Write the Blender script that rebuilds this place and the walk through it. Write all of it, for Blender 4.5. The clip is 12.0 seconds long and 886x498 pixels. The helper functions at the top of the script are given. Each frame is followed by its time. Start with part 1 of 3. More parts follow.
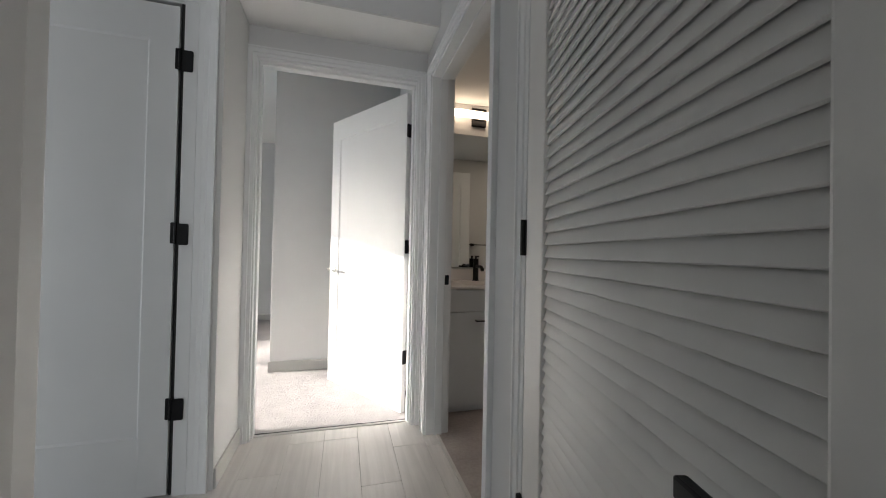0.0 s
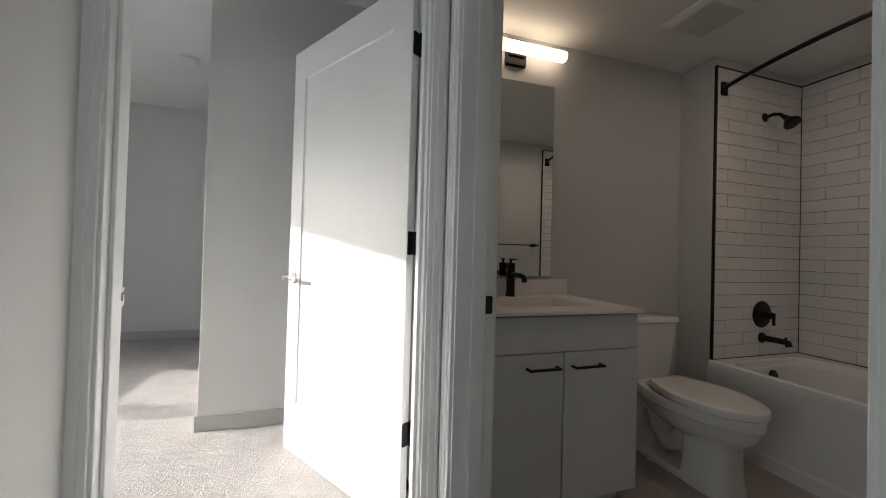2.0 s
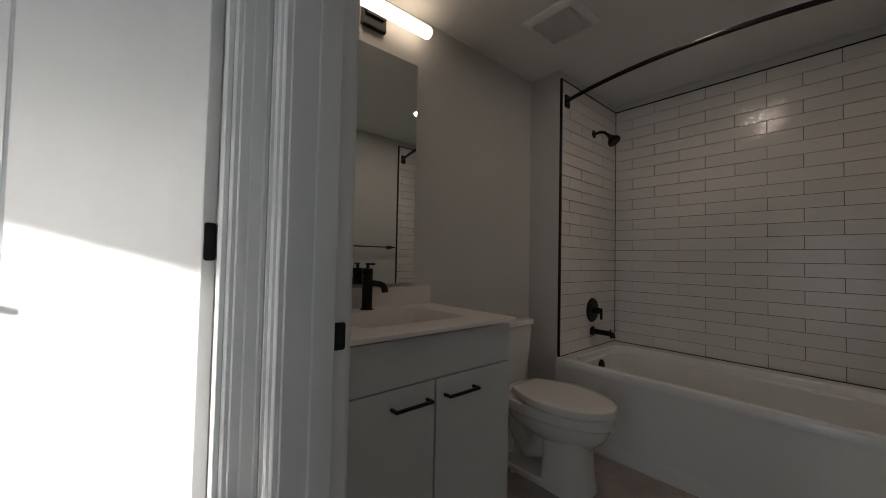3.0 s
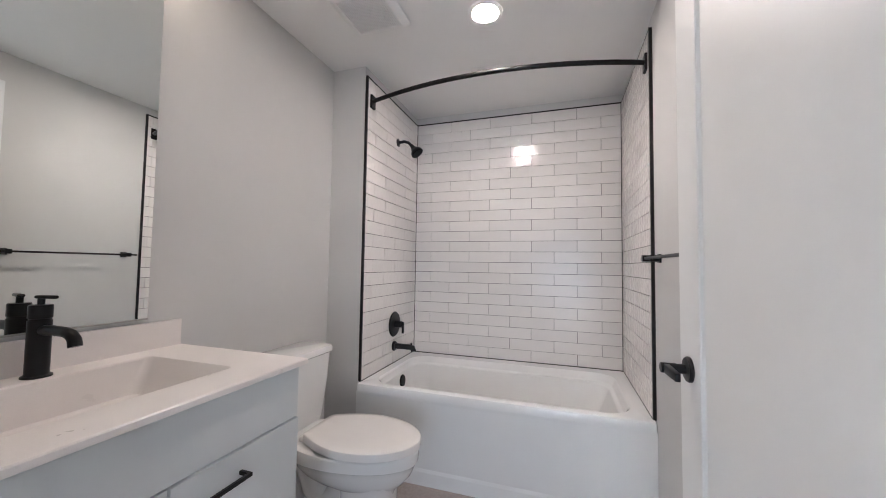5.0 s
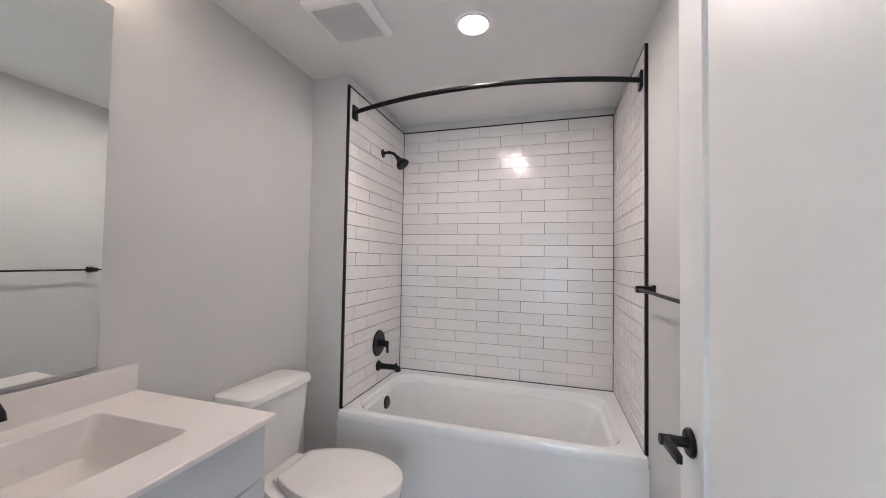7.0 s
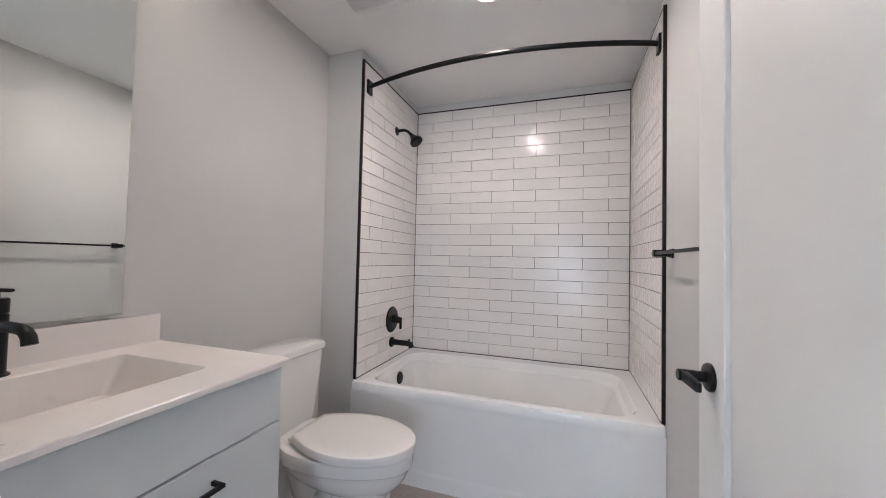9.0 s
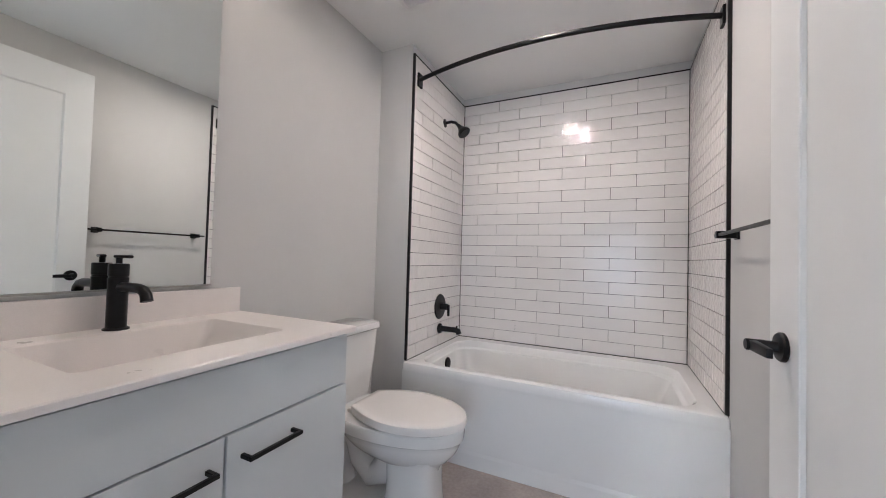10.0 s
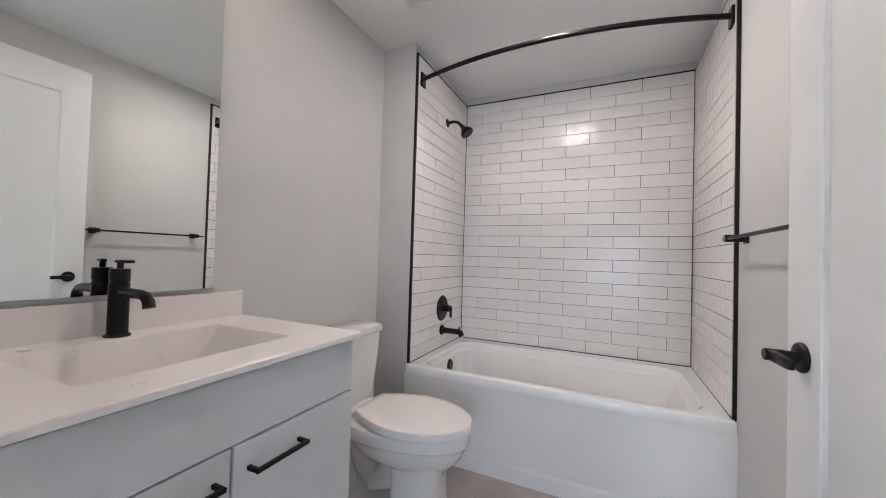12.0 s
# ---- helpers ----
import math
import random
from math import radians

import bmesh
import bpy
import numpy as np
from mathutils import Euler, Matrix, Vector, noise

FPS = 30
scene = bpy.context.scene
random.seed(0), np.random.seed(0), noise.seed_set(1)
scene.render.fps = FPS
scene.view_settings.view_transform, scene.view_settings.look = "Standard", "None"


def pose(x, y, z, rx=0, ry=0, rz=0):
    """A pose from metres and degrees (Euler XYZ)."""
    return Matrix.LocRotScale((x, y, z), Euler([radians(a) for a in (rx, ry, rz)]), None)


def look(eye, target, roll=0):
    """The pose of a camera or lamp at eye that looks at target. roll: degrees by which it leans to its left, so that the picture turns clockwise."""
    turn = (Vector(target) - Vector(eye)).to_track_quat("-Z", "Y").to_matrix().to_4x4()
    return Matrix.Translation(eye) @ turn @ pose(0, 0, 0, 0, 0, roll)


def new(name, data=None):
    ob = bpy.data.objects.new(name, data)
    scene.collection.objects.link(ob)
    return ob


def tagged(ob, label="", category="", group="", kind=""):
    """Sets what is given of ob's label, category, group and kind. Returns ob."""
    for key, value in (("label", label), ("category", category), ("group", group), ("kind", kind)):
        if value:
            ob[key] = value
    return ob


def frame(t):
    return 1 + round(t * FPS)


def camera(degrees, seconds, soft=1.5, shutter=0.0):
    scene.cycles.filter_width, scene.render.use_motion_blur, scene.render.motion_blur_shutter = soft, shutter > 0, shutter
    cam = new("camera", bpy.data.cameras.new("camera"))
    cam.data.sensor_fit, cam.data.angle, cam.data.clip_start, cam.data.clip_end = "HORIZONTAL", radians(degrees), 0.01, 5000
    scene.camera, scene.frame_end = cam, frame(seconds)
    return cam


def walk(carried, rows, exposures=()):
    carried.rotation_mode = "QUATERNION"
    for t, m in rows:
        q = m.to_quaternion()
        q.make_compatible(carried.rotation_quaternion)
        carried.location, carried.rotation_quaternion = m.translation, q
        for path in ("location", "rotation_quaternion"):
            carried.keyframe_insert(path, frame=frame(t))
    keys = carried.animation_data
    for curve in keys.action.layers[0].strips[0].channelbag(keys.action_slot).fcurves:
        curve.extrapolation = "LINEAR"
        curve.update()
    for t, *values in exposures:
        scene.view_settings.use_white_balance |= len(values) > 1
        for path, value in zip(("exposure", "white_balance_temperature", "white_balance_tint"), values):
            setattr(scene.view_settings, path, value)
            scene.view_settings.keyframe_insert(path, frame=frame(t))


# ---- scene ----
cam = camera(102.2, 12.0, soft=1.0)
PATH = [
    (0, (0.087, 0.073, 1.117), (0.62, 2.0, 1.14), 1.2),
    (0.5, (0.105, 0.214, 1.135), (0.432, 2.188, 1.136), 1.8),
    (1, (0.095, 0.514, 1.124), (0.406, 2.49, 1.141), 1.8),
    (1.5, (0.114, 0.821, 1.11), (0.467, 2.789, 1.136), 1.8),
    (2, (0.203, 1.121, 1.116), (0.796, 3.031, 1.143), 1.6),
    (2.5, (0.288, 1.304, 1.114), (1.18, 3.094, 1.144), 1.6),
    (3, (0.363, 1.474, 1.122), (1.667, 2.989, 1.182), 1.2),
    (3.5, (0.47, 1.545, 1.121), (2.091, 2.714, 1.189), 0.8),
    (3.7, (0.516, 1.581, 1.13), (2.23, 2.61, 1.205), 1.0),
    (5.3, (0.599, 1.638, 1.208), (2.503, 2.244, 1.294), 0.8),
    (5.5, (0.594, 1.639, 1.219), (2.501, 2.237, 1.299), 0.8),
    (6, (0.625, 1.646, 1.269), (2.539, 2.222, 1.342), 0.8),
    (6.5, (0.666, 1.64, 1.325), (2.582, 2.209, 1.394), 0.9),
    (7, (0.692, 1.642, 1.348), (2.608, 2.212, 1.411), 1.0),
    (9, (0.696, 1.642, 1.193), (2.59, 2.281, 1.253), 1.3),
    (9.5, (0.671, 1.655, 1.163), (2.533, 2.382, 1.217), 1.5),
    (10, (0.64, 1.664, 1.117), (2.448, 2.516, 1.168), 1.6),
    (10.5, (0.629, 1.653, 1.095), (2.408, 2.566, 1.14), 1.5),
    (11, (0.633, 1.643, 1.131), (2.412, 2.555, 1.174), 1.5),
    (11.5, (0.634, 1.674, 1.138), (2.427, 2.558, 1.181), 1.6),
    (12, (0.644, 1.701, 1.136), (2.458, 2.543, 1.178), 1.7),
]
EXPOSURES = [(0.0, 1.10, 6900, 13), (1.0, 0.80, 7000, 11), (2.0, 0.75, 6800, 11), (2.5, 0.75, 6700, 11), (3.0, 0.48, 6700, 11),
             (3.25, 1.0, 6600, 11), (3.5, 1.6, 6400, 11), (3.7, 2.1, 6200, 12), (5.3, 2.84, 5900, 13), (12.0, 2.84, 5900, 13)]
walk(cam, [(t, look(eye, target, roll)) for t, eye, target, roll in PATH], EXPOSURES)

# ---- world, sun and lights ----
SUN_TRAVEL = Vector((1.0, -0.10, -0.31)).normalized()
world = bpy.data.worlds.new("world")
scene.world = world
world.use_nodes = True
wn = world.node_tree.nodes
sky = wn.new("ShaderNodeTexSky")
sky.sky_type = "NISHITA"
sky.sun_disc = False
sky.sun_elevation = math.asin(-SUN_TRAVEL.z)
sky.sun_rotation = math.atan2(-SUN_TRAVEL.x, -SUN_TRAVEL.y)
world.node_tree.links.new(sky.outputs[0], wn["Background"].inputs[0])
wn["Background"].inputs[1].default_value = 0.05
sun = new("sun", bpy.data.lights.new("sun", "SUN"))
sun.data.energy, sun.data.angle, sun.data.color = 3.7, radians(0.53), (1.0, 0.97, 0.93)
sun.rotation_euler = SUN_TRAVEL.to_track_quat("-Z", "Y").to_euler()


def area_lamp(name, m, w, h, power, color):
    ob = new(name, bpy.data.lights.new(name, "AREA"))
    ob.data.shape, ob.data.size, ob.data.size_y, ob.data.energy, ob.data.color = "RECTANGLE", w, h, power, color
    ob.matrix_world = m
    return ob


# daylight in the bedroom's windows; the other three are fill lamps in added openings
area_lamp("bedroom_sky_light", look((-3.02, 3.45, 1.35), (0, 3.45, 1.2)), 1.3, 1.6, 5.5, (0.56, 0.78, 1.0))
# unseen lamps added to brighten the hall and the linen door
area_lamp("living_fill_light", look((-1.8, -3.9, 1.4), (-1.2, 0, 1.2)), 2.1, 1.8, 1.5, (0.86, 0.93, 1.0))
area_lamp("corridor_fill_light", look((0.04, -3.9, 1.4), (0.04, 0, 1.2)), 0.9, 1.8, 18, (0.88, 0.94, 1.0))
# unseen lamp added to brighten the tub's apron and the low bathroom
area_lamp("living_side_fill", look((-3.18, 0.95, 1.0), (0, 1.2, 0.75)), 1.7, 1.35, 7.5, (0.80, 0.90, 1.0))

# ---- materials ----
def mat(name, color, rough=0.5, metal=0.0, var=0.04, scale=3.0, bump=0.0, bscale=200.0, fine=0.0, rvar=0.08, coat=0.0, spread=0.0, deep=0.002):
    """Two-scale noise on colour and roughness, fine relief, and a spread between objects."""
    m = bpy.data.materials.new(name)
    m.use_nodes = True
    nt = m.node_tree
    N, L = nt.nodes, nt.links
    b = N["Principled BSDF"]
    b.inputs["Metallic"].default_value = metal
    tc = N.new("ShaderNodeTexCoord")
    big, small = N.new("ShaderNodeTexNoise"), N.new("ShaderNodeTexNoise")
    big.inputs["Scale"].default_value, big.inputs["Detail"].default_value = scale, 5
    small.inputs["Scale"].default_value, small.inputs["Detail"].default_value = bscale, 3
    for n in (big, small):
        L.new(tc.outputs["Object"], n.inputs["Vector"])
    ramp = N.new("ShaderNodeMapRange")
    ramp.inputs["From Min"].default_value, ramp.inputs["From Max"].default_value = 0.3, 0.7
    ramp.inputs["To Min"].default_value, ramp.inputs["To Max"].default_value = 1 - var, 1 + var
    L.new(big.outputs["Fac"], ramp.inputs["Value"])
    fr = N.new("ShaderNodeMapRange")
    fr.inputs["From Min"].default_value, fr.inputs["From Max"].default_value = 0.3, 0.7
    fr.inputs["To Min"].default_value, fr.inputs["To Max"].default_value = 1 - fine, 1 + fine
    L.new(small.outputs["Fac"], fr.inputs["Value"])
    mul = N.new("ShaderNodeMath")
    mul.operation = "MULTIPLY"
    L.new(ramp.outputs[0], mul.inputs[0])
    L.new(fr.outputs[0], mul.inputs[1])
    info = N.new("ShaderNodeObjectInfo")
    sp = N.new("ShaderNodeMapRange")
    sp.inputs["To Min"].default_value, sp.inputs["To Max"].default_value = 1 - spread, 1 + spread
    L.new(info.outputs["Random"], sp.inputs["Value"])
    mul2 = N.new("ShaderNodeMath")
    mul2.operation = "MULTIPLY"
    L.new(mul.outputs[0], mul2.inputs[0])
    L.new(sp.outputs[0], mul2.inputs[1])
    sc = N.new("ShaderNodeVectorMath")
    sc.operation = "SCALE"
    sc.inputs[0].default_value = color
    L.new(mul2.outputs[0], sc.inputs["Scale"])
    L.new(sc.outputs[0], b.inputs["Base Color"])
    rr = N.new("ShaderNodeMapRange")
    rr.inputs["To Min"].default_value, rr.inputs["To Max"].default_value = max(0.02, rough - rvar), min(1.0, rough + rvar)
    L.new(big.outputs["Fac"], rr.inputs["Value"])
    L.new(rr.outputs[0], b.inputs["Roughness"])
    if coat:
        b.inputs["Coat Weight"].default_value, b.inputs["Coat Roughness"].default_value = coat, 0.04
    if bump:
        bp = N.new("ShaderNodeBump")
        bp.inputs["Strength"].default_value, bp.inputs["Distance"].default_value = bump, deep
        L.new(small.outputs["Fac"], bp.inputs["Height"])
        L.new(bp.outputs[0], b.inputs["Normal"])
    return m


M_WALL = mat("wall_paint", (0.60, 0.60, 0.595), 0.62, var=0.025, scale=1.3, bump=0.10, bscale=260)
M_CEIL = mat("ceiling_paint", (0.80, 0.80, 0.79), 0.75, var=0.02, scale=1.0, bump=0.15, bscale=180)
M_TRIM = mat("trim_paint", (0.74, 0.75, 0.75), 0.42, var=0.02, scale=4)
M_DOOR = mat("door_paint", (0.76, 0.77, 0.77), 0.42, var=0.02, scale=2.5, bump=0.02, bscale=220)
M_LOUVER = mat("louver_paint", (0.70, 0.70, 0.69), 0.42, var=0.04, scale=5, bump=0.06, bscale=140)
M_BASE = mat("baseboard_vinyl", (0.42, 0.42, 0.40), 0.45, var=0.05, scale=4, bump=0.05, bscale=90)
M_BLACK = mat("matte_black_metal", (0.012, 0.012, 0.013), 0.38, 0.6, var=0.15, scale=20, bump=0.03, bscale=300)
M_TRIMBLK = mat("black_edge_trim", (0.010, 0.010, 0.010), 0.40, 0.3, var=0.1, scale=10)
M_NICKEL = mat("satin_nickel", (0.55, 0.53, 0.50), 0.28, 1.0, var=0.05, scale=30)
M_TILE = mat("glazed_tile", (0.78, 0.755, 0.735), 0.045, var=0.02, scale=7, bump=1.0, bscale=32, deep=0.0034, rvar=0.02, spread=0.035)
M_GROUT = mat("dark_grout", (0.035, 0.033, 0.032), 0.85, var=0.2, scale=20, bump=0.2, bscale=300)
M_TUB = mat("tub_acrylic", (0.82, 0.83, 0.83), 0.13, var=0.015, scale=3, rvar=0.03, coat=0.3)
M_CHINA = mat("vitreous_china", (0.82, 0.82, 0.81), 0.08, var=0.015, scale=4, rvar=0.02, coat=0.5)
M_SEAT = mat("toilet_seat_plastic", (0.82, 0.80, 0.78), 0.11, var=0.02, scale=5)
M_QUARTZ = mat("solid_white_top", (0.80, 0.76, 0.74), 0.30, var=0.02, scale=8, fine=0.03, bscale=500)
M_CAB = mat("grey_laminate", (0.61, 0.635, 0.645), 0.42, var=0.02, scale=3, bump=0.04, bscale=200)
M_BATHFLOOR = mat("stone_look_vinyl", (0.36, 0.315, 0.295), 0.42, var=0.18, scale=4.5, bump=0.15, bscale=60, fine=0.10)
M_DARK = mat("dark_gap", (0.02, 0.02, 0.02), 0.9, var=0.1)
M_VENT = mat("white_vent_plastic", (0.80, 0.80, 0.79), 0.40, var=0.02, scale=6)
M_THRESH = mat("threshold_strip", (0.55, 0.53, 0.50), 0.4, var=0.05, scale=12)
M_BLUEBLK = mat("strike_metal", (0.018, 0.022, 0.028), 0.35, 0.7, var=0.2, scale=60)


def plank_material():
    m = mat("greige_vinyl_plank", (0.60, 0.575, 0.55), 0.40, var=0.05, scale=5, bump=0.12, bscale=150, fine=0.03, spread=0.07)
    nt = m.node_tree
    N, L = nt.nodes, nt.links
    b = N["Principled BSDF"]
    old = b.inputs["Base Color"].links[0].from_socket
    tc, mp, info = N.new("ShaderNodeTexCoord"), N.new("ShaderNodeMapping"), N.new("ShaderNodeObjectInfo")
    mp.inputs["Scale"].default_value = (30, 1.6, 1)
    add = N.new("ShaderNodeVectorMath")
    add.operation = "MULTIPLY_ADD"
    add.inputs[1].default_value = (7, 9, 5)
    comb = N.new("ShaderNodeCombineXYZ")
    for k in range(3):
        L.new(info.outputs["Random"], comb.inputs[k])
    L.new(comb.outputs[0], add.inputs[0])
    L.new(tc.outputs["Object"], mp.inputs["Vector"])
    L.new(mp.outputs[0], add.inputs[2])
    g = N.new("ShaderNodeTexNoise")
    g.inputs["Scale"].default_value, g.inputs["Detail"].default_value, g.inputs["Distortion"].default_value = 1.0, 6, 0.8
    L.new(add.outputs[0], g.inputs["Vector"])
    mr = N.new("ShaderNodeMapRange")
    mr.inputs["From Min"].default_value, mr.inputs["From Max"].default_value = 0.3, 0.7
    mr.inputs["To Min"].default_value, mr.inputs["To Max"].default_value = 0.90, 1.07
    L.new(g.outputs["Fac"], mr.inputs["Value"])
    sc = N.new("ShaderNodeVectorMath")
    sc.operation = "SCALE"
    L.new(old, sc.inputs[0])
    L.new(mr.outputs[0], sc.inputs["Scale"])
    L.new(sc.outputs[0], b.inputs["Base Color"])
    return m


def carpet_material():
    m = mat("loop_carpet", (0.40, 0.385, 0.38), 0.95, var=0.08, scale=7, bump=0.0, bscale=160, fine=0.15)
    nt = m.node_tree
    N, L = nt.nodes, nt.links
    v = N.new("ShaderNodeTexVoronoi")
    v.inputs["Scale"].default_value = 150
    tc = N.new("ShaderNodeTexCoord")
    L.new(tc.outputs["Object"], v.inputs["Vector"])
    bp = N.new("ShaderNodeBump")
    bp.inputs["Strength"].default_value, bp.inputs["Distance"].default_value, bp.invert = 0.65, 0.006, True
    L.new(v.outputs["Distance"], bp.inputs["Height"])
    L.new(bp.outputs[0], N["Principled BSDF"].inputs["Normal"])
    return m


def glow(name, color, strength):
    m = bpy.data.materials.new(name)
    m.use_nodes = True
    b = m.node_tree.nodes["Principled BSDF"]
    b.inputs["Base Color"].default_value = (0.9, 0.9, 0.88, 1)
    b.inputs["Emission Color"].default_value = (*color, 1)
    b.inputs["Emission Strength"].default_value = strength
    return m


M_PLANK, M_CARPET = plank_material(), carpet_material()
M_TUBE = glow("lit_diffuser", (1.0, 0.80, 0.60), 2.0)
M_CAN = glow("lit_downlight", (1.0, 0.84, 0.71), 47.0)
M_MIRROR = bpy.data.materials.new("mirror_silver")
M_MIRROR.use_nodes = True
_p = M_MIRROR.node_tree.nodes["Principled BSDF"]
_p.inputs["Base Color"].default_value, _p.inputs["Metallic"].default_value, _p.inputs["Roughness"].default_value = (0.86, 0.89, 0.87, 1), 1.0, 0.008
M_GLASS = bpy.data.materials.new("window_glass")
M_GLASS.use_nodes = True
_p = M_GLASS.node_tree.nodes["Principled BSDF"]
_p.inputs["Transmission Weight"].default_value, _p.inputs["Roughness"].default_value, _p.inputs["IOR"].default_value = 1.0, 0.0, 1.45


# ---- mesh helpers ----
def done(bm, name, material, smooth=False):
    bmesh.ops.recalc_face_normals(bm, faces=bm.faces[:])
    me = bpy.data.meshes.new(name)
    for f in bm.faces:
        f.smooth = smooth
    bm.to_mesh(me)
    bm.free()
    me.materials.append(material)
    if smooth:
        me.set_sharp_from_angle(angle=radians(35))
    return me


def boxes(*specs, b=0.0, seg=2):
    """One bmesh of boxes (x0, x1, y0, y1, z0, z1), their edges rounded by b."""
    out = bmesh.new()
    for x0, x1, y0, y1, z0, z1 in specs:
        bm = bmesh.new()
        m = Matrix.Translation(((x0 + x1) / 2, (y0 + y1) / 2, (z0 + z1) / 2)) @ Matrix.Diagonal((x1 - x0, y1 - y0, z1 - z0, 1))
        bmesh.ops.create_cube(bm, size=1, matrix=m)
        if b:
            bmesh.ops.bevel(bm, geom=bm.edges[:], offset=b, segments=seg, affect="EDGES", profile=0.5)
        me = bpy.data.meshes.new("tmp")
        bm.to_mesh(me)
        bm.free()
        out.from_mesh(me)
        bpy.data.meshes.remove(me)
    return out


def loft(loops, cap=(True, True)):
    bm = bmesh.new()
    rows = [[bm.verts.new(p) for p in lp] for lp in loops]
    n = len(rows[0])
    for a, c in zip(rows, rows[1:]):
        for i in range(n):
            bm.faces.new((a[i], a[(i + 1) % n], c[(i + 1) % n], c[i]))
    if cap[0]:
        bm.faces.new(rows[0][::-1])
    if cap[1]:
        bm.faces.new(rows[-1])
    return bm


def tube(points, r, n=14, flat=1.0):
    """A round bar along points; r a number or one for each point."""
    pts = [Vector(p) for p in points]
    rs = r if isinstance(r, (list, tuple)) else [r] * len(pts)
    loops, side = [], None
    for i, p in enumerate(pts):
        d = (pts[min(i + 1, len(pts) - 1)] - pts[max(i - 1, 0)]).normalized()
        if side is None:
            side = d.cross(Vector((0, 0, 1)) if abs(d.z) < 0.9 else Vector((1, 0, 0))).normalized()
        side = (side - d * side.dot(d)).normalized()
        up = side.cross(d)
        loops.append([p + rs[i] * (math.cos(a) * side + flat * math.sin(a) * up) for a in (2 * math.pi * k / n for k in range(n))])
    return loft(loops)


def lathe(profile, n=28, axis="z", at=(0, 0, 0)):
    """Radius and height pairs turned about an axis through at."""
    loops = []
    for r, h in profile:
        lp = []
        for k in range(n):
            a = 2 * math.pi * k / n
            c, s = r * math.cos(a), r * math.sin(a)
            v = {"z": (c, s, h), "y": (c, h, -s), "x": (h, c, s)}[axis]
            lp.append(Vector(at) + Vector(v))
        loops.append(lp)
    return loft(loops)


def rrect(x0, x1, y0, y1, z, r, n=6):
    """A rounded rectangle's outline at height z."""
    out = []
    for cx, cy, a0 in ((x1 - r, y1 - r, 0), (x0 + r, y1 - r, 90), (x0 + r, y0 + r, 180), (x1 - r, y0 + r, 270)):
        for k in range(n + 1):
            a = radians(a0 + 90 * k / n)
            out.append((cx + r * math.cos(a), cy + r * math.sin(a), z))
    return out


def thing(name, m, label, category, group="", kind=""):
    ob = new(name)
    ob.empty_display_size = 0.1
    ob.matrix_world = m
    return tagged(ob, label, category, group, kind)


def part(name, bm, material, parent, label="", smooth=False):
    ob = new(name, done(bm, name, material, smooth))
    ob.parent = parent
    return tagged(ob, label)


def solid(name, bm, material, label, category, kind="structure", smooth=False):
    return tagged(new(name, done(bm, name, material, smooth)), label, category, "", kind)


def piece(name, me, parent, m):
    ob = new(name, me)
    ob.parent = parent
    ob.matrix_basis = m
    return ob


# ---- structure ----
HALL_L, HALL_R, BATH_L = -0.474, 0.592, 0.728          # hall walls, bathroom side of the hall wall
END, END2 = 2.37, 2.485                              # hall's end wall
BX1, VY, AY, RY = 3.316, 2.998, 2.771, 1.216           # bathroom: back, vanity wall, alcove wall, towel wall
FRONT = 2.498                                       # tile's front edge
BC, BEDC, HC = 2.413, 2.785, 2.72                    # ceilings
DTOP = 2.245
BED_X, BED_Y = -3.05, 6.2
BO0, BO1 = 1.272, 2.228                              # bathroom opening
DO0, DO1 = -0.430, 0.532                            # bedroom opening
LO0, LO1 = 0.062, 0.985                             # louvered closet opening
CL0, CL1 = -1.385, -0.637                           # linen closet opening

solid("wall_hall_end", boxes((BED_X, DO0, END, END2, 0, BEDC), (DO1, HALL_R, END, END2, 0, BEDC), (DO0, DO1, END, END2, DTOP, BEDC)),
      M_WALL, "light grey painted wall with a doorway to the bedroom", "wall")
solid("wall_hall_right", boxes((HALL_R, BATH_L, -4.0, LO0, 0, HC), (HALL_R, BATH_L, LO1, BO0, 0, HC), (HALL_R, BATH_L, BO1, 3.61, 0, BEDC),
                               (HALL_R, BATH_L, LO0, LO1, DTOP, HC), (HALL_R, BATH_L, BO0, BO1, DTOP, HC)),
      M_WALL, "light grey painted wall with two doorways", "wall")
solid("wall_hall_left", boxes((HALL_L - 0.16, -0.489, -1.2, 0.92, 0, HC), b=0.006),
      M_WALL, "light grey painted wall ending at a corner", "wall")
solid("wall_linen_closet", boxes((-3.2, CL0, 1.955, END, 0, HC), (CL1, HALL_L, 1.955, END, 0, HC), (CL0, CL1, 1.955, END, DTOP, HC), (CL0, CL1, 2.1, END, 0, DTOP)),
      M_WALL, "light grey painted wall round the linen closet", "wall")
# closes the place out of view; the opening is added for the side lamp
solid("wall_living_left", boxes((-3.3, -3.2, -4.12, 0.05, 0, HC), (-3.3, -3.2, 1.85, END, 0, HC), (-3.3, -3.2, 0.05, 1.85, 0, 0.3), (-3.3, -3.2, 0.05, 1.85, 2.3, HC)), M_WALL, "unseen light grey painted wall, its side opening added to let light in", "wall")
# added out of view so no sun enters by the side opening
solid("wall_neighbour", boxes((-9.2, -9.0, -9, 2.75, -3.1, 7)), mat("sun_block_grey", (0.45, 0.44, 0.42), 0.9, var=0.08, scale=0.6), "unseen plain wall added outside to block the sun from the side opening", "wall")
solid("wall_louver_closet", boxes((1.35, 1.45, -0.2, 1.12, 0, HC), (BATH_L, 1.45, -0.3, -0.2, 0, HC)), M_WALL, "grey painted closet walls", "wall")
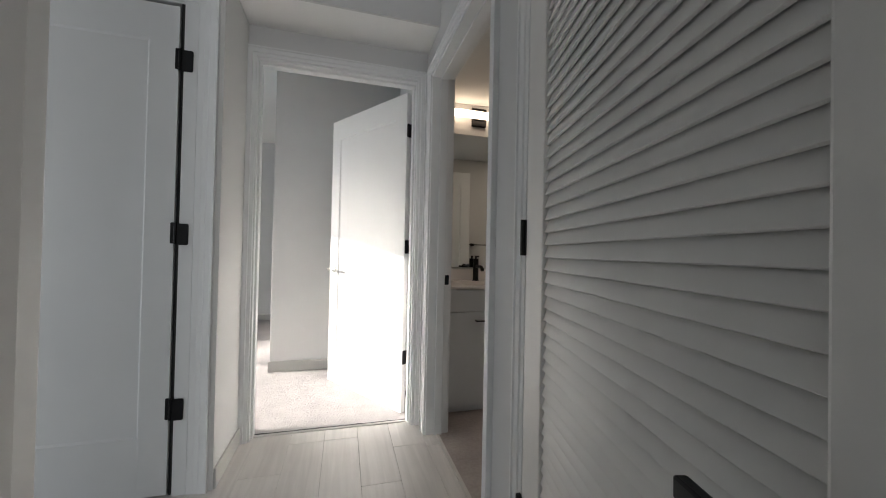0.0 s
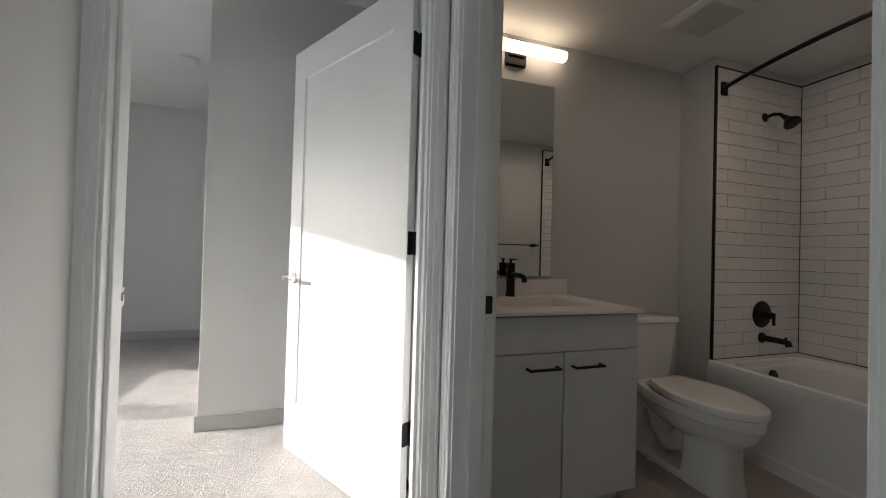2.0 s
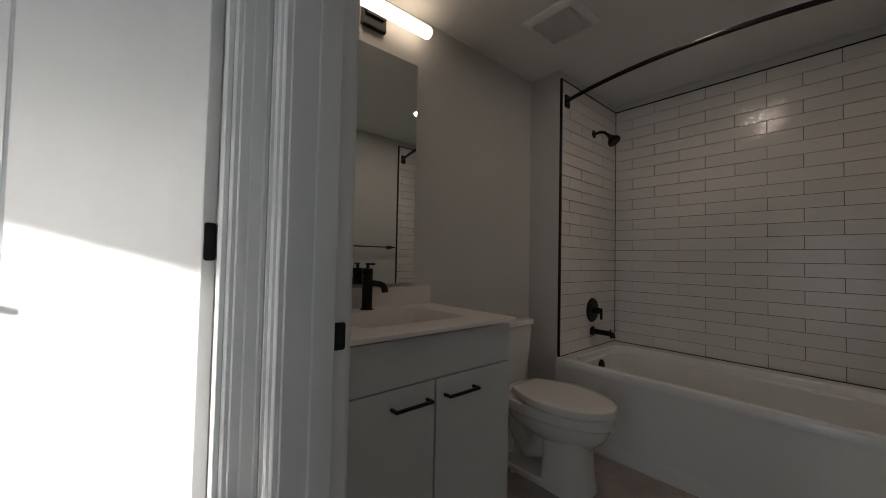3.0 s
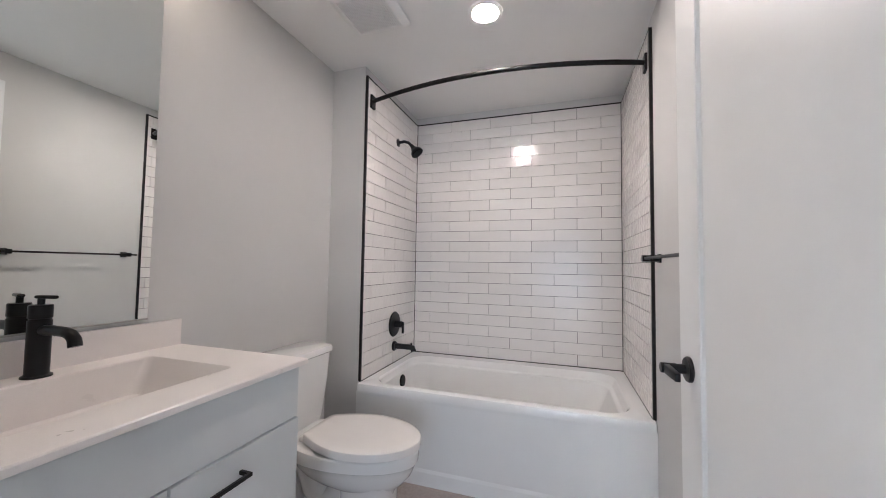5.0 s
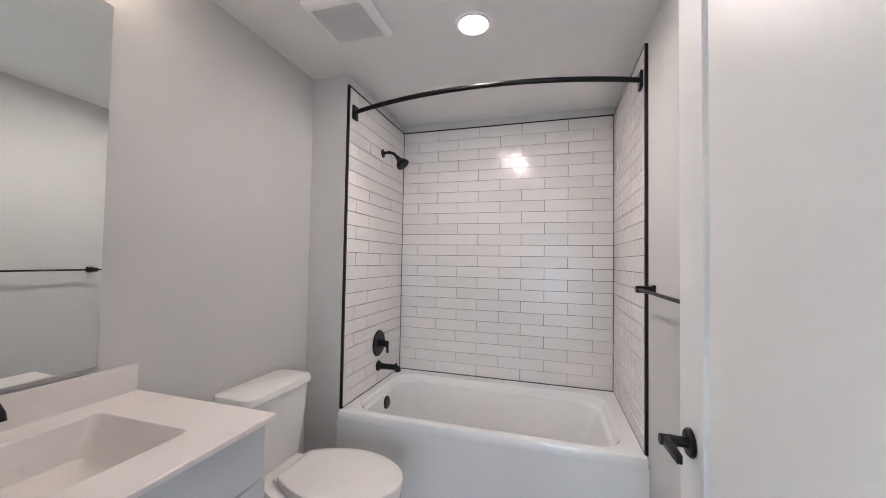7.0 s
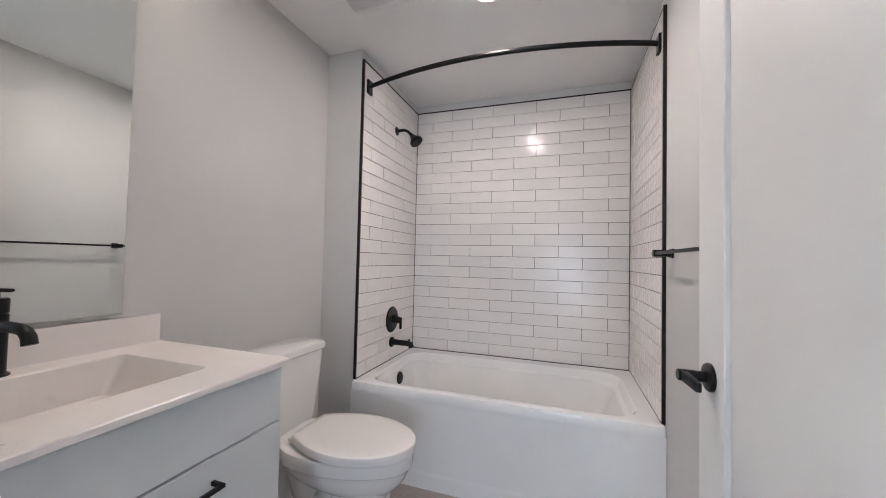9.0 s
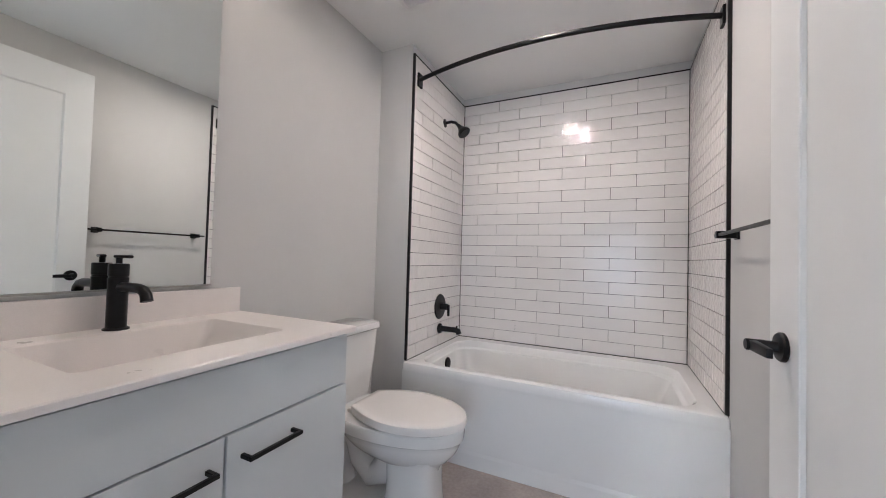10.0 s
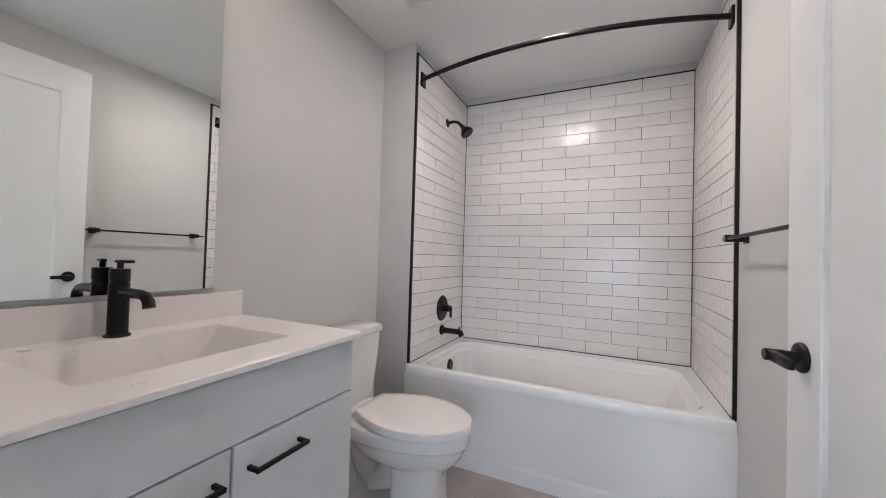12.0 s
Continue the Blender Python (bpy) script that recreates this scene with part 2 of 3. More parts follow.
# unseen end wall; its wide opening is added to light the hall
solid("wall_living", boxes((-3.2, 1.45, -4.12, -4.0, 0, 0.5), (-3.2, 1.45, -4.12, -4.0, 2.3, HC), (-3.2, -2.9, -4.12, -4.0, 0.5, 2.3), (0.5, 1.45, -4.12, -4.0, 0.5, 2.3)),
      M_WALL, "unseen light grey painted wall, its wide opening added to let light in", "wall")
# bedroom
W_SILL, W_HEAD = 0.55, 2.25
solid("wall_bedroom_window", boxes((BED_X - 0.15, BED_X, 2.37, 2.72, 0, BEDC), (BED_X - 0.15, BED_X, 4.12, 4.28, 0, BEDC), (BED_X - 0.15, BED_X, 5.12, BED_Y, 0, BEDC),
                                   (BED_X - 0.15, BED_X, 2.72, 4.12, 0, W_SILL), (BED_X - 0.15, BED_X, 2.72, 4.12, W_HEAD, BEDC),
                                   (BED_X - 0.15, BED_X, 4.28, 5.12, 0, W_SILL), (BED_X - 0.15, BED_X, 4.28, 5.12, W_HEAD, BEDC)),
      M_WALL, "light grey painted wall with two window openings", "wall")
solid("wall_bedroom_far", boxes((BED_X - 0.15, 1.2, BED_Y, BED_Y + 0.12, 0, BEDC)), M_WALL, "light grey painted bedroom wall", "wall")
solid("wall_bedroom_column", boxes((-0.54, 1.2, 3.61, 4.5, 0, BEDC), b=0.004), M_WALL, "light grey painted wall corner of the bedroom", "wall")
solid("wall_bedroom_right", boxes((1.08, 1.2, 4.5, BED_Y, 0, BEDC)), M_WALL, "light grey painted bedroom wall", "wall")
# bathroom
solid("wall_vanity", boxes((BATH_L, 2.485, VY, VY + 0.12, 0, BC)), M_WALL, "light grey painted wall behind the vanity", "wall")
wall_tub_head = solid("wall_tub_head", boxes((2.485, BX1 + 0.1, AY, VY + 0.12, 0, BC)), M_WALL, "light grey painted wall, white tiles above the tub", "wall")
wall_tub_back = solid("wall_tub_back", boxes((BX1, BX1 + 0.1, RY, AY, 0, BC)), M_WALL, "wall covered in white subway tiles", "wall")
wall_tub_foot = solid("wall_tub_foot", boxes((BATH_L, BX1 + 0.1, RY - 0.11, RY, 0, BC)), M_WALL, "light grey painted wall, white tiles above the tub", "wall")
solid("ceiling_bath", boxes((BATH_L, BX1 + 0.1, RY - 0.11, VY + 0.12, BC, BC + 0.1)), M_CEIL, "plain white painted bathroom ceiling", "ceiling")
solid("ceiling_hall", boxes((-3.3, 1.45, -4.12, 2.05, HC, HC + 0.1), (HALL_L, HALL_R, 2.069, END, 2.425, HC + 0.1)), M_CEIL, "white hall ceiling with a dropped soffit", "ceiling")
solid("wall_soffit_face", boxes((HALL_L, HALL_R, 2.055, 2.069, 2.423, HC)), M_WALL, "grey painted upright face of the dropped soffit", "wall")
solid("ceiling_bedroom", boxes((BED_X - 0.15, 1.2, END, BED_Y + 0.12, BEDC, BEDC + 0.1)), M_CEIL, "plain white painted bedroom ceiling", "ceiling")
solid("floor_bath", boxes((0.668, BX1 + 0.1, RY - 0.11, VY + 0.12, -0.1, 0)), M_BATHFLOOR, "taupe stone-look vinyl bathroom floor", "floor")
floor_hall = solid("floor_hall", boxes((-3.3, 0.66, -4.12, 2.43, -0.1, -0.004), (0.66, 1.45, -4.12, 1.1, -0.1, -0.004)), M_DARK, "light greige wood-look plank floor", "floor")
solid("floor_threshold_bath", boxes((0.655, 0.675, BO0, BO1, -0.01, 0.006), b=0.003), M_THRESH, "slim pale metal strip between two floors", "threshold")
solid("floor_threshold_bedroom", boxes((DO0, DO1, 2.418, 2.44, -0.01, 0.006), b=0.003), M_THRESH, "slim pale strip at the carpet's edge", "threshold")
solid("ground", boxes((-900, 900, -900, 900, -3.3, -3.1)), mat("far_ground", (0.16, 0.16, 0.15), 0.9, var=0.2, scale=0.05), "flat grey ground far outside the windows", "ground")


def carpet():
    """Loop-pile carpet: a fine uneven sheet near the door, plain farther in."""
    bm = bmesh.new()
    nx, ny = 200, 170
    x0, x1, y0, y1 = -1.55, 0.57, 2.44, 4.24
    g = [[bm.verts.new((x0 + (x1 - x0) * i / nx, y0 + (y1 - y0) * j / ny,
                        0.010 + 0.0035 * noise.noise((i * 0.9, j * 0.9, 0)) + 0.003 * noise.noise((i * 0.13, j * 0.2, 4)))) for j in range(ny + 1)] for i in range(nx + 1)]
    for i in range(nx):
        for j in range(ny):
            bm.faces.new((g[i][j], g[i + 1][j], g[i + 1][j + 1], g[i][j + 1]))
    for a in ((BED_X, x0, END2, BED_Y), (x0, 1.2, y1, BED_Y)):
        vs = [bm.verts.new(p) for p in ((a[0], a[2], 0.010), (a[1], a[2], 0.010), (a[1], a[3], 0.010), (a[0], a[3], 0.010))]
        bm.faces.new(vs)
    return bm


solid("floor_bedroom", carpet(), M_CARPET, "light grey loop-pile carpet in sunlight", "carpet")
solid("floor_bedroom_slab", boxes((BED_X, 0.6, 2.43, BED_Y, -0.1, -0.002)), M_DARK, "slab under the carpet", "floor")


def casing(name, plane, at, u0, u1, top, out, label="white painted door casing with a stepped profile"):
    """Mitred casing round an opening. plane 'x' or 'y'; out: the sign of the side it stands proud on."""
    prof = [(0, 0), (0, 0.010), (0.002, 0.012), (0.020, 0.012), (0.0235, 0.0165), (0.046, 0.0165), (0.049, 0.0215), (0.0565, 0.0215), (0.058, 0.020), (0.058, 0)]
    bm = bmesh.new()
    rows = []
    for o, p in prof:
        o += 0.005
        q = at + out * p
        pts = [(u0 - o, 0), (u0 - o, top + o), (u1 + o, top + o), (u1 + o, 0)]
        rows.append([bm.verts.new((u, q, z) if plane == "y" else (q, u, z)) for u, z in pts])
    for a, c in zip(rows, rows[1:]):
        for k in range(3):
            bm.faces.new((a[k], a[k + 1], c[k + 1], c[k]))
    for k in (0, 3):
        bm.faces.new([r[k] for r in rows])
    return solid(name, bm, M_TRIM, label, "door casing")


def jamb(name, plane, a0, a1, u0, u1, top, stop):
    """Lining of an opening, with its door stop between stop[0] and stop[1] through the wall."""
    t = 0.016
    sp = [(a0, a1, u0 - 0.004, u0 + t - 0.004, 0, top), (a0, a1, u1 - t + 0.004, u1 + 0.004, 0, top), (a0, a1, u0 + t - 0.004, u1 - t + 0.004, top - t, top + 0.004)]
    if stop:
        s0, s1 = stop
        sp += [(s0, s1, u0 + t - 0.004, u0 + t + 0.008, 0, top - t - 0.012), (s0, s1, u1 - t - 0.008, u1 - t + 0.004, 0, top - t - 0.012), (s0, s1, u0 + t - 0.004, u1 - t + 0.004, top - t - 0.012, top - t)]
    if plane == "y":
        sp = [(c, d, a, b_, e, f) for a, b_, c, d, e, f in sp]
    return solid(name, boxes(*sp, b=0.0015, seg=1), M_TRIM, "white painted door jamb with a stop", "door jamb")


jamb("trim_bedroom_jamb", "y", END - 0.001, END2 + 0.001, DO0, DO1, DTOP, (2.405, 2.455))
casing("trim_bedroom_casing", "y", END, DO0 + 0.008, DO1 - 0.008, DTOP - 0.008, -1)
casing("trim_bedroom_casing_inner", "y", END2, DO0 + 0.008, DO1 - 0.008, DTOP - 0.008, 1)
jamb("trim_bath_jamb", "x", HALL_R - 0.001, BATH_L + 0.001, BO0, BO1, DTOP - 0.023, (0.644, 0.692))
casing("trim_bath_casing", "x", HALL_R, BO0 + 0.008, BO1 - 0.008, DTOP - 0.031, -1)
casing("trim_bath_casing_inner", "x", BATH_L, BO0 + 0.008, BO1 - 0.008, DTOP - 0.031, 1)
jamb("trim_louver_jamb", "x", HALL_R - 0.001, BATH_L, LO0, LO1, DTOP, None)
casing("trim_louver_casing", "x", HALL_R, LO0 + 0.008, LO1 - 0.008, DTOP - 0.008, -1)
jamb("trim_linen_jamb", "y", 1.954, 2.08, CL0 - 0.012, CL1 + 0.012, DTOP, None)
# the gap's deep shade, put in as a dark strip
solid("trim_linen_seal", boxes((CL1 - 0.0135, CL1 - 0.0005, 1.956, 1.975, 0.004, DTOP - 0.014), b=0.001), M_DARK, "dark strip standing for the deep shade in the gap beside the closet door", "door seal")
casing("trim_linen_casing", "y", 1.955, CL0 - 0.03, CL1 + 0.079, DTOP - 0.008, -1)
solid("trim_linen_board", boxes((CL1 + 0.010, CL1 + 0.058, 1.949, 1.956, 0, DTOP), (CL1 + 0.0595, CL1 + 0.084, 1.946, 1.956, 0, DTOP), b=0.0015), M_TRIM, "flat white painted jamb board beside the closet door", "door jamb")
solid("trim_hall_corner", boxes((-0.62, -0.507, 0.921, 1.0, 0, HC - 0.3), b=0.008), M_TRIM, "white painted casing at the end of the hall wall", "door casing")


def baseboard(name, *specs):
    return solid(name, boxes(*specs, b=0.004), M_BASE, "plain grey baseboard along the wall", "baseboard")


T = 0.012
baseboard("baseboard_hall", (HALL_L, HALL_L + T, 1.96, END, 0, 0.095), (HALL_R - 0.013, HALL_R, 2.30, END, 0, 0.095))
baseboard("baseboard_column", (-0.552, 1.0, 3.598, 3.61, 0.005, 0.105), (-0.552, -0.54, 3.598, 4.5, 0.005, 0.105))
baseboard("baseboard_bedroom", (BED_X, 1.1, BED_Y - T, BED_Y, 0.005, 0.105), (BED_X, -0.5, END2, END2 + T, 0.005, 0.105))
baseboard("baseboard_bath", (1.6, 2.45, VY - T, VY, 0, 0.095), (2.473, 2.485, 2.77, VY - T, 0, 0.095), (1.0, 2.44, RY, RY + T, 0, 0.095))


def window_unit(name, x, y0, y1, z0, z1):
    root = thing(name, pose(x, 0, 0), "white framed bedroom window letting in low sun", "window", "", "structure")
    part("window_frame", boxes((-0.11, -0.05, y0, y0 + 0.045, z0, z1), (-0.11, -0.05, y1 - 0.045, y1, z0, z1), (-0.11, -0.05, y0 + 0.045, y1 - 0.045, z0, z0 + 0.045), (-0.11, -0.05, y0 + 0.045, y1 - 0.045, z1 - 0.045, z1), b=0.003), M_TRIM, root)
    g = part("pane", boxes((-0.082, -0.078, y0 + 0.04, y1 - 0.04, z0 + 0.04, z1 - 0.04)), M_GLASS, root)
    g.visible_shadow = False
    part("window_sill", boxes((-0.05, 0.03, y0, y1, z0 - 0.02, z0 + 0.004), b=0.004), M_TRIM, root)


window_unit("window_1", BED_X, 2.72, 4.12, W_SILL, W_HEAD)
window_unit("window_2", BED_X, 4.28, 5.12, W_SILL, W_HEAD)


# ---- doors ----
def plate(w, h, t, r=0.008):
    """A plate in x and z with rounded corners, t thick along y from 0."""
    lo = rrect(-w / 2, w / 2, -h / 2, h / 2, 0, r, 4)
    return [[(x, y, z) for x, z, _ in lo] for y in (0, t * 0.7)] + [[(x * (1 - 0.0015 / w), t, z * (1 - 0.0015 / h)) for x, z, _ in lo]]


def placed(bm, m):
    bm.transform(m)
    return bm


def shaker_door(name, m, w, h, label, th=0.038, top=0.165, bottom=0.262, stile=0.118):
    """A leaf from its pin along x, its seen face at y = th."""
    d = thing(name, m, label, "door", "", "structure")
    z0 = 0.012
    rec = 0.009
    for x0, x1 in ((0.003, stile), (w - stile, w)):
        part("stile", boxes((x0, x1, 0, th, z0, h), b=0.0025), M_DOOR, d)
    for a, c in ((z0, z0 + bottom), (h - top, h)):
        part("rail", boxes((stile - 0.003, w - stile + 0.003, 0.0004, th - 0.0004, a, c), b=0.002), M_DOOR, d)
    part("panel", boxes((stile - 0.004, w - stile + 0.004, rec, th - rec, z0 + bottom - 0.004, h - top + 0.004)), M_DOOR, d, "flat recessed panel")
    bead = 0.007
    for a in (th - rec, rec):
        bm = bmesh.new()
        s = 1 if a > th / 2 else -1
        o = [(stile - 0.001, z0 + bottom - 0.001), (w - stile + 0.001, z0 + bottom - 0.001), (w - stile + 0.001, h - top + 0.001), (stile - 0.001, h - top + 0.001)]
        i = [(stile + bead, z0 + bottom + bead), (w - stile - bead, z0 + bottom + bead), (w - stile - bead, h - top - bead), (stile + bead, h - top - bead)]
        ov = [bm.verts.new((x, a + s * 0.0065, z)) for x, z in o]
        iv = [bm.verts.new((x, a + s * 0.0004, z)) for x, z in i]
        for k in range(4):
            bm.faces.new((ov[k], ov[(k + 1) % 4], iv[(k + 1) % 4], iv[k]))
        part("bead", bm, M_DOOR, d)
    return d


def lever(parent, x, z, y, metal, arm=0.115, label="matte black lever handle"):
    """Round rosette, neck and a flat lever pointing to the hinges."""
    h = part("door_handle", lathe([(0.0005, 0), (0.031, 0), (0.031, 0.005), (0.028, 0.009), (0.012, 0.011), (0.011, 0.045), (0.0005, 0.046)], 32, "y", (x, y, z)), metal, parent, label, True)
    part("lever_hub", lathe([(0.0005, 0.030), (0.0125, 0.030), (0.0125, 0.062), (0.011, 0.064), (0.0005, 0.064)], 24, "y", (x, y, z)), metal, h, "", True)
    blade = loft([[(x + dx, y + 0.052 + sy * t, z + sz * e) for sy, sz in ((-1, -1), (1, -1), (1, 1), (-1, 1))] for dx, t, e in ((0.004, 0.0075, 0.0105), (-arm * 0.45, 0.0065, 0.0105), (-arm, 0.0055, 0.0095))])
    bmesh.ops.bevel(blade, geom=blade.edges[:], offset=0.0016, segments=2, affect="EDGES", profile=0.5)
    part("lever_arm", blade, metal, h, "", True)


def hinge(parent, z, th, on_edge=True, front=False, h=0.095):
    """A black butt hinge: leaf on the door's edge or beside it, knuckle at the pin."""
    y = th if front else 0.0
    k = part("hinge", placed(tube([(0, 0, -h / 2), (0, 0, h / 2)], 0.0065, 12), Matrix.Translation((-0.004, y + (0.004 if front else -0.003), z))), M_BLACK, parent, "matte black hinge", True)
    if on_edge:
        part("hinge_leaf", placed(loft(plate(0.033, h, 0.003)), Matrix.Translation((0.0028, th / 2 - 0.001, z)) @ pose(0, 0, 0, 0, 0, 90)), M_BLACK, k)
    if front:
        part("hinge_leaf", placed(loft(plate(0.050, h * 1.02, 0.004)), Matrix.Translation((-0.030, y + 0.0005, z - 0.003))), M_BLACK, k)
        part("hinge_leaf", placed(loft(plate(0.016, h, 0.004, 0.004)), Matrix.Translation((0.008, y + 0.0005, z + 0.002))), M_BLACK, k)


bed_door = shaker_door("door_bedroom", pose(0.520, 2.540, 0, 0, 0, 123.0), 0.944, 2.226, "white painted shaker door standing open into the bedroom")
for z in (0.39, 1.155, 1.965):
    hinge(bed_door, z, 0.038)
lever(bed_door, 0.944 - 0.066, 0.962, 0.038, M_NICKEL, 0.105, "satin nickel lever handle")
bath_door = shaker_door("door_bath", pose(0.760, 1.270, 0, 0, 0, 1.7), 0.940, 2.205, "white painted shaker door standing open into the bathroom", stile=0.130)
for z in (0.39, 1.155, 1.94):
    hinge(bath_door, z, 0.038)
lever(bath_door, 0.940 - 0.066, 0.949, 0.038, M_BLACK, 0.088)
linen = shaker_door("door_linen_closet", pose(-0.651, 1.985, 0, 0, 0, 180), 0.72, 2.21, "closed white painted shaker closet door with black hinges")
for z in (0.392, 1.18, 1.968):
    hinge(linen, z, 0.038, False, True)


def louver_door(m, w=0.895, h=2.205, th=0.034):
    """Its seen face is at y = 0, the closet behind it."""
    d = thing("door_louver_closet", m, "white painted louvered closet door standing slightly ajar", "door", "", "structure")
    st, sf = 0.145, 0.142
    for x0, x1 in ((0.004, st), (w - sf, w)):
        part("stile", boxes((x0, x1, 0, th, 0.014, h), b=0.004), M_LOUVER, d)
    for a, c in ((0.014, 0.20), (h - 0.13, h)):
        part("rail", boxes((st, w - sf, 0.0005, th - 0.0005, a, c), b=0.003), M_LOUVER, d)
    me = done(placed(boxes((st - 0.004, w - sf + 0.004, -0.0032, 0.0032, -0.0195, 0.0195), b=0.0014, seg=2), pose(0, 0, 0, -18.5, 0, 0)), "slat", M_LOUVER, True)
    z = 0.2355
    while z < h - 0.135:
        piece("slat", me, d, pose(0, th / 2 - 0.003, z, random.uniform(-0.25, 0.25)))
        z += 0.0298
    k = part("door_handle", placed(loft(plate(0.055, 0.055, 0.008)), Matrix.Translation((w - 0.065, 0, 0.924)) @ pose(0, 0, 0, 0, 0, 180)), M_BLACK, d, "matte black lever handle")
    part("neck", tube([(w - 0.065, -0.005, 0.924), (w - 0.065, -0.055, 0.924)], 0.010, 12), M_BLACK, k, "", True)
    part("lever_arm", boxes((w - 0.205, w - 0.053, -0.062, -0.049, 0.914, 0.934), b=0.0025), M_BLACK, k)
    for z in (0.40, 1.165, 1.93):
        q = part("hinge", placed(tube([(0, 0, -0.05), (0, 0, 0.05)], 0.0085, 12), Matrix.Translation((-0.004, -0.006, z))), M_BLACK, d, "matte black hinge", True)
        part("hinge_leaf", placed(loft(plate(0.026, 0.098, 0.004, 0.003)), Matrix.Translation((-0.004, 0.001, z)) @ pose(0, 0, 0, 0, 0, 180)), M_BLACK, q)
    return d


louver_door(pose(0.575, 0.973, 0, 0, 0, -90 - 13.0))


def strike(name, m, metal, label):
    s = thing(name, m, label, "strike plate", "strike plates in the door jambs")
    part("plate", loft(plate(0.040, 0.060, 0.002, 0.006)), metal, s)
    # no hole is cut: a dark plate carries the latch hole's shade
    part("latch_hole", placed(loft(plate(0.014, 0.026, 0.0012, 0.002)), Matrix.Translation((-0.004, 0.0018, 0))), M_DARK, s)


strike("strike_plate", pose(0.701, BO1 - 0.0125, 0.950, 0, 0, 180), M_BLUEBLK, "dark metal strike plate set in the white jamb")
strike("strike_plate", pose(DO0 + 0.0125, 2.472, 0.955, 0, 0, -90), M_NICKEL, "satin metal strike plate set in the white jamb")


# ---- bathroom things ----
def bath_tub():
    x0, x1, y0, y1, top = 2.466, BX1 - 0.012, RY + 0.001, AY - 0.001, 0.5005
    t = thing("bathtub", pose((x0 + x1) / 2, (y0 + y1) / 2, 0), "white alcove bathtub with a plain apron front", "bathtub")
    a, b = (x1 - x0) / 2, (y1 - y0) / 2
    ix0, ix1, iy0, iy1 = -a + 0.062, a - 0.10, -b + 0.095, b - 0.078
    loops = [rrect(-a, a, -b, b, top - 0.046, 0.012), rrect(-a, a, -b, b, top - 0.014, 0.012), rrect(-a + 0.004, a - 0.003, -b + 0.003, b - 0.003, top - 0.004, 0.012), rrect(-a + 0.012, a - 0.006, -b + 0.006, b - 0.006, top, 0.014),
             rrect(ix0 - 0.012, ix1 + 0.012, iy0 - 0.012, iy1 + 0.012, top - 0.002, 0.13), rrect(ix0, ix1, iy0, iy1, top - 0.012, 0.12),
             rrect(ix0 + 0.004, ix1 - 0.008, iy0 + 0.010, iy1 - 0.004, top - 0.040, 0.12), rrect(ix0 + 0.010, ix1 - 0.016, iy0 + 0.018, iy1 - 0.008, top - 0.047, 0.12), rrect(ix0 + 0.018, ix1 - 0.040, iy0 + 0.030, iy1 - 0.012, top - 0.050, 0.12), rrect(ix0 + 0.022, ix1 - 0.046, iy0 + 0.038, iy1 - 0.014, top - 0.058, 0.12),
             rrect(ix0 + 0.035, ix1 - 0.070, iy0 + 0.13, iy1 - 0.03, top - 0.28, 0.11), rrect(ix0 + 0.045, ix1 - 0.082, iy0 + 0.155, iy1 - 0.04, top - 0.315, 0.10),
             rrect(ix0 + 0.075, ix1 - 0.110, iy0 + 0.19, iy1 - 0.07, top - 0.335, 0.09), rrect(ix0 + 0.15, ix1 - 0.18, iy0 + 0.30, iy1 - 0.16, top - 0.342, 0.06)]
    part("basin", loft(loops, (False, True)), M_TUB, t, "", True)
    bm = bmesh.new()
    prof = [(-a + 0.0, top - 0.045), (-a + 0.001, top - 0.060), (-a + 0.003, 0.30), (-a + 0.005, 0.15), (-a + 0.0055, 0.088), (-a + 0.002, 0.070), (-a + 0.001, 0.0), (-a + 0.05, 0.0), (-a + 0.05, top - 0.045)]
    rows = [[bm.verts.new((x, y, z)) for x, z in prof] for y in (-b, b)]
    for k in range(len(prof) - 1):
        bm.faces.new((rows[0][k], rows[0][k + 1], rows[1][k + 1], rows[1][k]))
    for r in rows:
        bm.faces.new(r)
    part("apron", bm, M_TUB, t, "", False)
    part("overflow_cover", placed(lathe([(0.0005, 0), (0.041, 0), (0.041, 0.006), (0.036, 0.011), (0.0005, 0.013)], 28, "y"), Matrix.Translation((0.02, iy1 - 0.016, top - 0.105)) @ pose(0, 0, 0, 176, 0, 0)), M_BLACK, t, "round black overflow cover", True)
    part("caulk", boxes((-a + 0.03, a, b - 0.013, b - 0.001, top, top + 0.0035), (a - 0.002, a + 0.010, -b, b, top, top + 0.0035), (-a + 0.03, a, -b + 0.001, -b + 0.013, top, top + 0.0035)), M_GROUT, t, "dark joint along the tiles")
    part("drain", lathe([(0.0005, 0), (0.03, 0), (0.03, 0.004), (0.0005, 0.005)], 24, "z", (0.02, iy1 - 0.26, top - 0.3405)), M_BLACK, t)


bath_tub()


